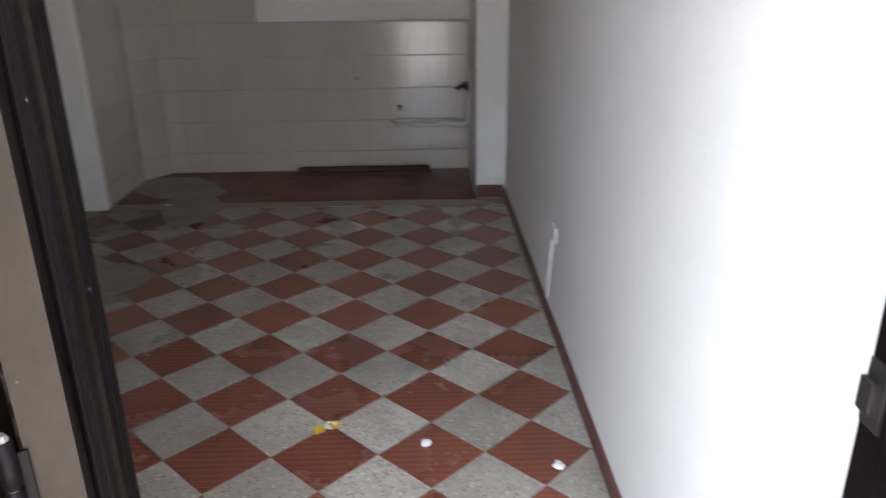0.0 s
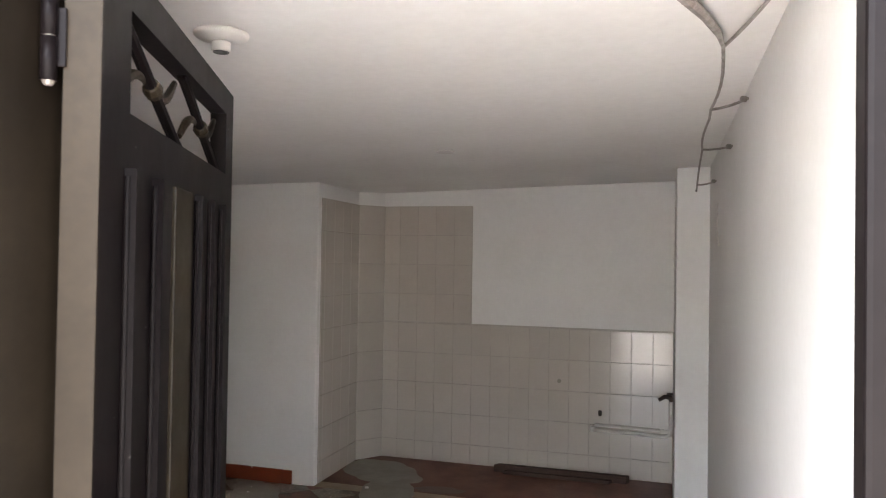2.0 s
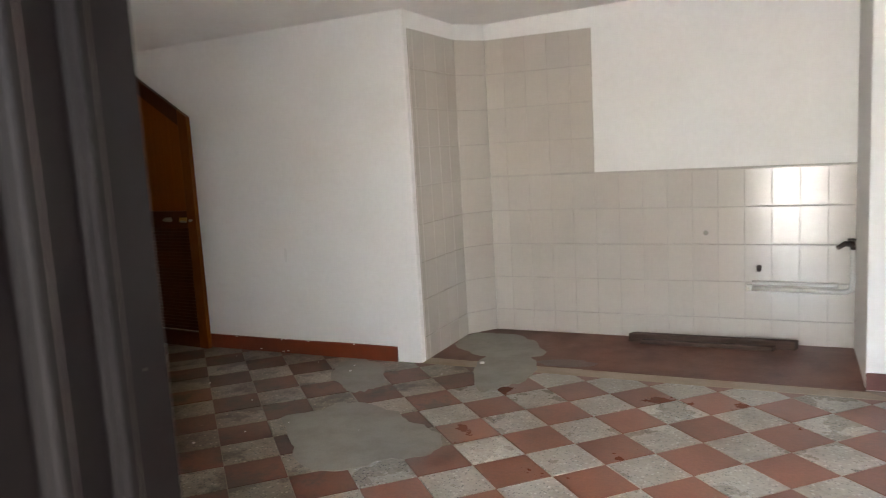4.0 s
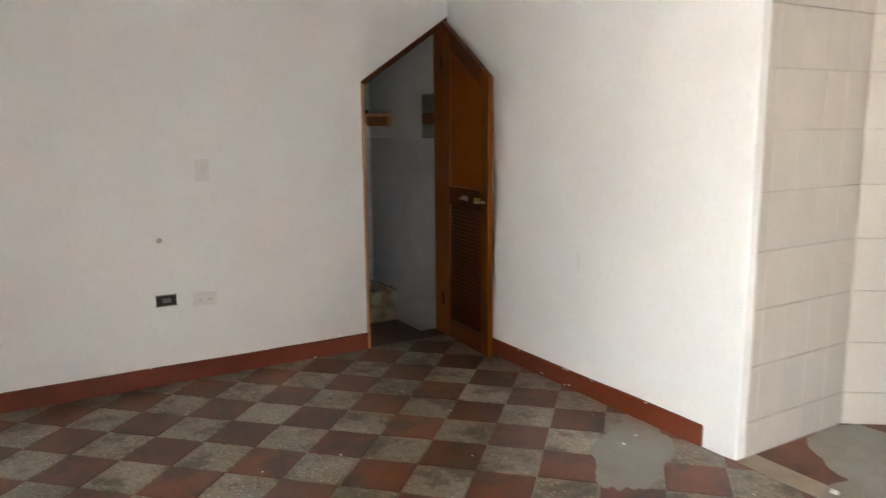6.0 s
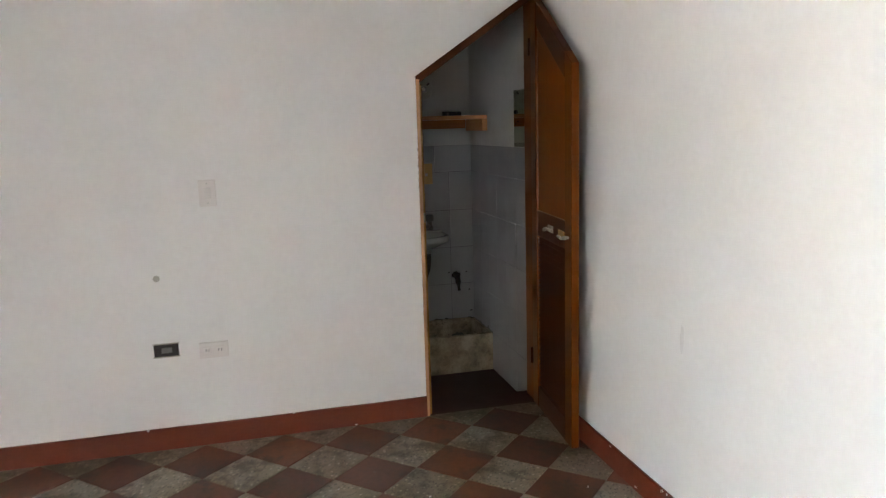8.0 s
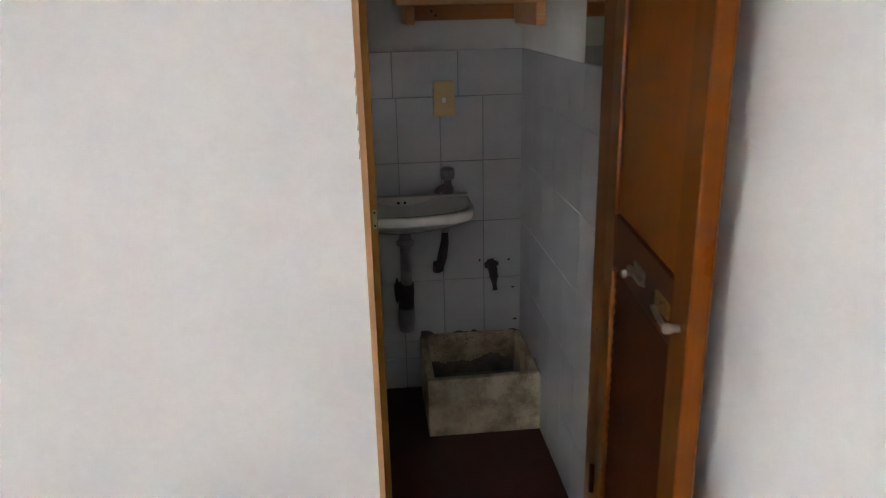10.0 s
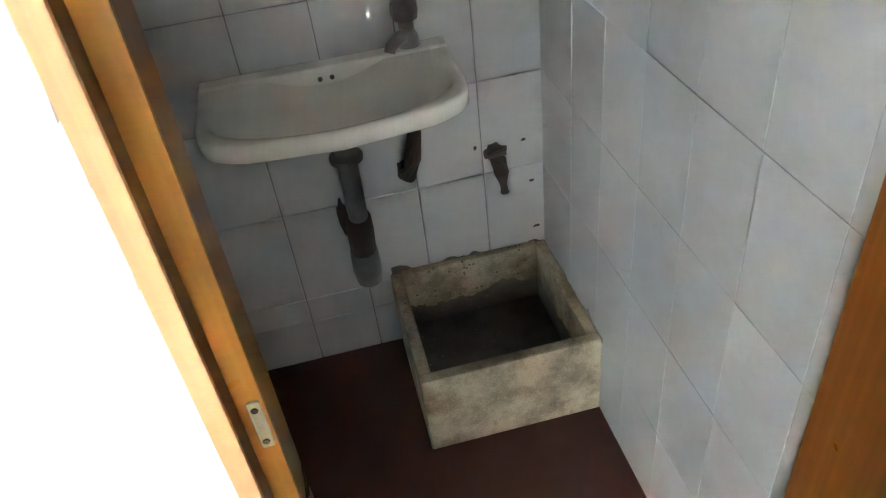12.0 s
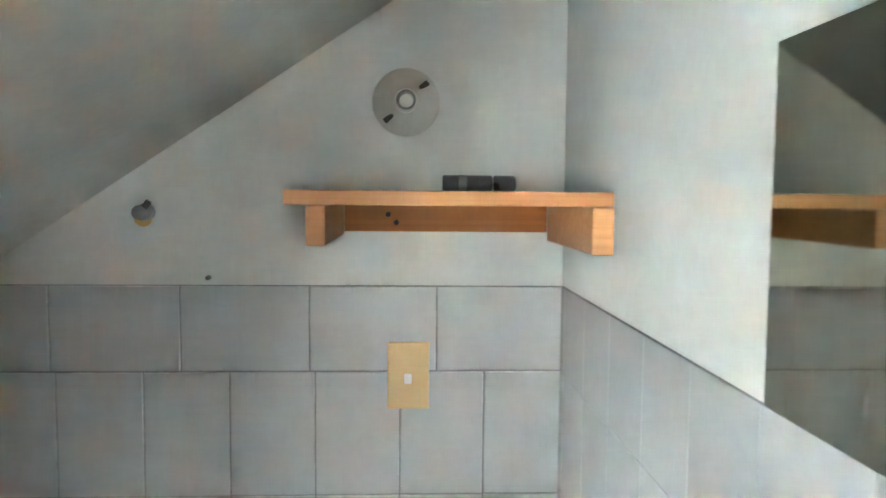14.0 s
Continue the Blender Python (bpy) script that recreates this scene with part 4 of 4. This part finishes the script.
toilet = thing("toilet", "white porcelain toilet with cistern under the stair", "toilet")
part("cistern", box(XS + 0.012, XS + 0.19, 5.08, 5.475, 0.36, 0.675, 0.018), PORCELAIN, toilet)
part("lid", box(XS + 0.008, XS + 0.20, 5.07, 5.487, 0.676, 0.712, 0.012), PORCELAIN, toilet)
part("pedestal", turned([(0.12, -0.075), (0.115, 0.0), (0.085, 0.12), (0.10, 0.24), (0.165, 0.34), (0.175, 0.37)], (XS + 0.36, 5.26, 0), (0, 0, 1), 28), PORCELAIN, toilet, smooth=True)
part("seat", turned([(0.185, 0), (0.185, 0.018), (0.11, 0.022), (0.105, 0.004)], (XS + 0.37, 5.26, 0.372), (0, 0, 1), 28), PORCELAIN, toilet, smooth=True)

shelf = thing("wall_shelf", "orange pine wall shelf with side brackets", "shelf")
_sf = -5.632
part("board", box(XS + 0.003, _sf, 5.897, YB - 0.006, 1.431, 1.452, 0.003), PINE, shelf)
part("bracket", box(XS + 0.02, _sf - 0.015, 5.926, 5.954, 1.372, 1.4305, 0.004), PINE, shelf)
part("bracket", box(XS + 0.02, _sf + 0.004, YB - 0.038, YB - 0.006, 1.362, 1.4305, 0.004), PINE, shelf)
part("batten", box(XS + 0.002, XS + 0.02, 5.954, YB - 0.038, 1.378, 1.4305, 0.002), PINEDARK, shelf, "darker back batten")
for dy, dz in ((6.035, 1.41), (6.05, 1.395)):
    part("screw", turned([(0.005, 0), (0.005, 0.003)], (XS + 0.02, dy, dz), (1, 0, 0), 8), DARK, shelf)
torch = thing("black_tube", "black plastic tube lying on the shelf", "tube")
part("body", turned([(0.0115, 0.0), (0.0125, 0.002), (0.0125, 0.075), (0.0115, 0.077)], (-5.74, 6.124, 1.4647), (0, 1, 0), 16), BLACKPL, torch, smooth=True)
part("cap", turned([(0.0105, 0.0), (0.0125, 0.002), (0.0125, 0.032), (0.0105, 0.035)], (-5.74, 6.2025, 1.4647), (0, 1, 0), 16), BLACKPL, torch, smooth=True)
part("band", turned([(0.0128, 0.0), (0.0128, 0.012)], (-5.74, 6.149, 1.4647), (0, 1, 0), 16), PVCGREY, torch)

bl = lampholder((XS + 0.001, 6.067, 1.617), (1, 0, 0), 0.063, "white lamp holder without bulb on the wall", AGED)
for s in (-1, 1):
    part("screw_slot", tube([(0.0165, s * 0.024, s * 0.024), (0.0155, s * 0.040, s * 0.036)], 0.0055, 8), BLACKRUST, bl, "dark screw slot")
valve = thing("shower_valve", "small corroded brass valve on the wall", "valve")
part("body", tube([(XS - 0.004, 5.587, 1.410), (XS + 0.04, 5.587, 1.410)], [0.018, 0.013], 12), SCALED, valve, smooth=True)
part("stem", tube([(XS + 0.03, 5.582, 1.404), (XS + 0.035, 5.604, 1.430)], 0.006, 8), BLACKRUST, valve)
part("collar", turned([(0.017, 0), (0.017, 0.006)], (XS, 5.583, 1.400), (1, 0, 0), 12), BRASS, valve)
hook = thing("wall_peg", "tiny grey peg in the wall", "peg")
part("peg", turned([(0.005, 0), (0.004, 0.012)], (XS, 5.70, 1.289), (1, 0, 0), 8), PVCGREY, hook)

switch = thing("light_switch", "yellowed plastic light switch on the tiles", "light switch")
part("plate", box(XS + 0.004, XS + 0.012, 6.034, 6.113, 1.040, 1.168, 0.003), BEIGE, switch)
part("toggle", box(XS + 0.011, XS + 0.022, 6.066, 6.080, 1.090, 1.108, 0.003), PLATE, switch, "pale toggle")
part("seam", box(XS + 0.0118, XS + 0.0126, 6.058, 6.088, 1.078, 1.120, 0.0), BEIGE, switch)

mirror = thing("wall_mirror", "old unframed mirror with worn edges", "mirror")
part("glass", box(-5.162, -4.994, YB - 0.014, YB - 0.008, 1.280, 1.566, 0.0), MIRROR, mirror)

# ---- cement patches in the floor ----
def patch_blob(cx, cy, rx, ry, turn, seed, label, z=0.0022, material=CEMENT):
    bm = bmesh.new()
    n = 64
    vs = []
    for k in range(n):
        a = 2 * math.pi * k / n
        r = 1 + 0.34 * noise.noise((math.cos(a) * 1.3 + seed, math.sin(a) * 1.3, seed)) + 0.10 * noise.noise((math.cos(a) * 5, math.sin(a) * 5 + seed, 2.0))
        p = Vector((rx * r * math.cos(a), ry * r * math.sin(a), 0))
        p.rotate(Euler((0, 0, radians(turn))))
        vs.append(p + Vector((cx, cy, 0)))
    top = [bm.verts.new((p.x, p.y, z)) for p in vs]
    low = [bm.verts.new((cx + (p.x - cx) * 1.004, cy + (p.y - cy) * 1.004, -0.01)) for p in vs]
    bm.faces.new(top)
    for k in range(n):
        bm.faces.new((top[k], top[(k + 1) % n], low[(k + 1) % n], low[k]))
    return tagged(part("cement_patch", bm, material), label, "floor patch", "cement patches", "structure")


patch_blob(-2.40, 5.25, 0.46, 0.33, -32, 3.3, "smooth grey cement patch in the tiled floor")
patch_blob(-2.90, 6.06, 0.36, 0.15, 125, 7.1, "grey cement patch beside the white wall")
patch_blob(-2.30, 6.86, 0.33, 0.25, -40, 5.7, "grey cement patch in the recess", 0.0052)
patch_blob(-2.08, 6.42, 0.17, 0.42, 15, 9.2, "grey cement patch crossing the tile edge", 0.0048)
patch_blob(-1.76, 6.57, 0.17, 0.075, 8, 2.2, "dark damp stain on brown cement", 0.0050, DAMP)

# ---- wall tiles ----
_tile_mesh = {}


def tile_mesh(w, h, t, material, bevel=0.0025):
    key = (round(w, 4), round(h, 4), material.name)
    if key not in _tile_mesh:
        bm = bmesh.new()
        o = [(-w / 2, -h / 2), (w / 2, -h / 2), (w / 2, h / 2), (-w / 2, h / 2)]
        i = [(math.copysign(abs(a) - bevel, a), math.copysign(abs(b) - bevel, b)) for a, b in o]
        back = [bm.verts.new((a, b, 0)) for a, b in o]
        mid = [bm.verts.new((a, b, t - bevel * 0.6)) for a, b in o]
        top = [bm.verts.new((a, b, t)) for a, b in i]
        for p, q in ((back, mid), (mid, top)):
            for k in range(4):
                bm.faces.new((p[k], p[(k + 1) % 4], q[(k + 1) % 4], q[k]))
        bm.faces.new(top)
        bmesh.ops.recalc_face_normals(bm, faces=bm.faces)
        me = bpy.data.meshes.new("tile")
        bm.to_mesh(me)
        bm.free()
        me.materials.append(material)
        _tile_mesh[key] = me
    return _tile_mesh[key]


rng = random.Random(4)


def tiles_on(parent, origin, u, us, zs, material, joint=0.003, t=0.006, upright=None):
    """Tiles between the cuts us along u and zs upwards, from the origin on a wall whose face looks along u x z."""
    u = Vector(u).normalized()
    n = u.cross(Vector((0, 0, 1)))
    for a, b in zip(us, us[1:]):
        for c, d in zip(zs, zs[1:]):
            if b - a < 0.012 or d - c < 0.012:
                continue
            ob = new("tile", tile_mesh(b - a - (upright or joint), d - c - joint, t, material, min(0.0025, joint * 0.8)))
            p = Vector(origin) + u * ((a + b) / 2) + Vector((0, 0, (c + d) / 2))
            r = Matrix((u, (0, 0, 1), n)).transposed().to_4x4()
            tilt = Euler((rng.uniform(-0.0018, 0.0018), rng.uniform(-0.0018, 0.0018), 0)).to_matrix().to_4x4()
            ob.parent = parent
            ob.matrix_world = Matrix.Translation(p + n * rng.uniform(-0.0004, 0.0002)) @ r @ tilt


def cuts(lo, hi, first, pitch):
    """Joints at first + k * pitch, with the ends."""
    k = math.ceil((lo - first) / pitch + 0.05)
    out = [lo]
    while first + k * pitch < hi - 0.008:
        out.append(first + k * pitch)
        k += 1
    return out + [hi]


def bed(name, bm, material, label):
    return tagged(part(name, bm, material), label, "tiling", kind="structure")


KZ, KP, KW = 0.157, 0.2355, 0.1532
g = bed("tile_bed_back", prism([(XC + 0.155, 0.004), (PX0, 0.004), (PX0, 1.108), (-1.727, 1.108), (-1.727, 2.04), (XC + 0.155, 2.04)], "y", YD - 0.003, YD + 0.01), GROUT, "white glazed wall tiles with grey joints")
tiles_on(g, (0, YD - 0.003, 0), (1, 0, 0), cuts(XC + 0.155, PX0, -2.488, KW), cuts(0.004, 1.108, KZ, KP), KTILE, 0.004, 0.006, 0.0011)
tiles_on(g, (0, YD - 0.003, 0), (1, 0, 0), cuts(XC + 0.155, -1.727, -2.488, KW), cuts(1.108, 2.04, KZ, KP), KTILE, 0.004, 0.006, 0.0011)
cu = Vector((XC + 0.15, YD, 0)) - Vector((XC, YC, 0))
cl = cu.length
cn = cu.normalized().cross(Vector((0, 0, 1)))
_o = Vector((XC, YC, 0)) + cn * 0.003
_pts = [Vector((XC, YC, 0)) + cn * 0.003, Vector((XC + 0.15, YD, 0)) + cn * 0.003, Vector((XC + 0.15, YD, 0)) - cn * 0.01, Vector((XC, YC, 0)) - cn * 0.01]
g = bed("tile_bed_chamfer", prism([(p.x, p.y) for p in _pts], "z", 0.004, 2.04), GROUT, "single column of white glazed tiles")
tiles_on(g, _o, cu, [0.004, cl - 0.004], cuts(0.004, 2.04, KZ, KP), KTILE, 0.004, 0.006, 0.0011)
g = bed("tile_bed_return", box(XC - 0.01, XC + 0.003, YB + 0.05, YC - 0.002, 0.004, 2.04), GROUT, "white glazed tiles on the return wall")
tiles_on(g, (XC + 0.003, YC, 0), (0, 1, 0), cuts(YB + 0.05 - YC, -0.004, -0.004, KW), cuts(0.004, 2.04, KZ, KP), KTILE, 0.004, 0.006, 0.0011)

g = bed("tile_bed_basin_wall", box(XS - 0.01, XS + 0.001, 4.52, YB + 0.0, -0.073, 1.275), GROUT_BATH, "white glazed bathroom tiles with dark joints")
tiles_on(g, (XS + 0.001, 0, 0), (0, 1, 0), cuts(4.6, YB - 0.001, 5.737, 0.1605), [-0.073, 0.062, 0.138, 0.394, 0.632, 0.87, 1.111], BTILE, 0.0025, 0.005)
tiles_on(g, (XS + 0.001, 0, 0), (0, 1, 0), cuts(4.9, YB - 0.001, 5.887, 0.240), [1.111, 1.275], BTILE, 0.0025, 0.005)
g = bed("tile_bed_side_wall", box(XS + 0.007, -4.993, YB - 0.001, YB + 0.012, -0.073, 1.275), GROUT_SIDE, "white glazed tiles beside the trough")
tiles_on(g, (0, YB - 0.001, 0), (1, 0, 0), cuts(XS + 0.008, -4.993, -5.336, 0.153), [-0.073, 0.156, 0.394, 0.632, 0.87, 1.111, 1.275], BTILE, 0.0010, 0.005)

# ---- floor tiles: a chequer laid at 45 degrees ----
S = 0.2437
DG = S * math.sqrt(2)
RX, RY = -0.19, 4.05        # middle of one red tile
floor_bed = bpy.data.objects["floor"]
clipx = lambda y: xa(y)


def clip(poly, f):
    """Keeps the side of a convex polygon where f >= 0; f is linear."""
    out = []
    for i, p in enumerate(poly):
        q = poly[(i + 1) % len(poly)]
        a, b = f(p), f(q)
        if a >= 0:
            out.append(p)
        if (a < 0) != (b < 0):
            t = a / (a - b)
            out.append((p[0] + (q[0] - p[0]) * t, p[1] + (q[1] - p[1]) * t))
    return out


def floor_tile_mesh(poly, material, name="tile"):
    bm = bmesh.new()
    n = len(poly)
    cx, cy = sum(p[0] for p in poly) / n, sum(p[1] for p in poly) / n
    low = [bm.verts.new((x, y, -0.006)) for x, y in poly]
    mid = [bm.verts.new((x, y, -0.0012)) for x, y in poly]
    top = [bm.verts.new((cx + (x - cx) * 0.985, cy + (y - cy) * 0.985, 0)) for x, y in poly]
    for p, q in ((low, mid), (mid, top)):
        for k in range(n):
            bm.faces.new((p[k], p[(k + 1) % n], q[(k + 1) % n], q[k]))
    bm.faces.new(top)
    bmesh.ops.recalc_face_normals(bm, faces=bm.faces)
    me = bpy.data.meshes.new(name)
    bm.to_mesh(me)
    bm.free()
    me.materials.append(material)
    return me


_full = {}
_near, _rest = [], {}
H2 = DG / 2 - 0.0022
for i in range(-36, 8):
    for j in range(-14, 20):
        if (i + j) % 2:
            continue
        cx, cy = RX + i * DG / 2, RY + j * DG / 2
        poly = [(H2, 0), (0, H2), (-H2, 0), (0, -H2)]
        poly = [(cx + a, cy + b) for a, b in poly]
        edges = [lambda p: -0.004 - p[0], lambda p: p[1] - YF, lambda p: p[0] - xa(p[1])]
        edges.append((lambda p: YB - 0.003 - p[1]) if cx < XC - 0.02 else (lambda p: 6.385 - p[1]))
        whole = True
        for f in edges:
            if min(f(p) for p in poly) < 0:
                whole = False
                poly = clip(poly, f)
            if len(poly) < 3:
                break
        if len(poly) < 3:
            continue
        red = i % 2 == 0
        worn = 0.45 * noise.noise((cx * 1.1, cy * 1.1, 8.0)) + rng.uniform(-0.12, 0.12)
        # tiles on the entrance side take the lighter, daylit colours; the rest are dirtier
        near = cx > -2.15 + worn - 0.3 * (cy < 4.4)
        # reds closest to the door get thin paler stripes in their colour
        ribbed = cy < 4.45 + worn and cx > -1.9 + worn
        m = (REDSTRIPE if ribbed else REDLIT if near else RED) if red else (WHITE_LIT if near else WHITE_T)
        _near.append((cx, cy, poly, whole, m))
_near.sort(key=lambda r: not r[3])
for count, (cx, cy, poly, whole, m) in enumerate(_near):
    if count < 300:
        if whole:
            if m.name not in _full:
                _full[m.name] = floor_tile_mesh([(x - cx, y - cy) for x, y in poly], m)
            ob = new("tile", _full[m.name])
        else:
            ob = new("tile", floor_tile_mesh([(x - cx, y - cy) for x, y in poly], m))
        ob.location = (cx, cy, rng.uniform(-0.0008, 0.0008))
        ob.rotation_euler = (rng.uniform(-0.002, 0.002), rng.uniform(-0.002, 0.002), rng.uniform(-0.006, 0.006))
        ob.parent = floor_bed
    else:
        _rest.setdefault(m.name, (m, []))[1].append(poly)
for m, polys in _rest.values():
    vs, fs = [], []
    for poly in polys:
        k = len(vs)
        vs += [(x, y, 0.0) for x, y in poly] + [(x, y, -0.006) for x, y in poly]
        n = len(poly)
        fs.append([k + a for a in range(n)])
        fs += [[k + a, k + (a + 1) % n, k + n + (a + 1) % n, k + n + a] for a in range(n)]
    me = bpy.data.meshes.new("cut_tiles")
    me.from_pydata(vs, [], fs)
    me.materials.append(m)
    ob = new("cut_tiles", me)
    ob.parent = floor_bed
    ob["kind"] = "stuff"
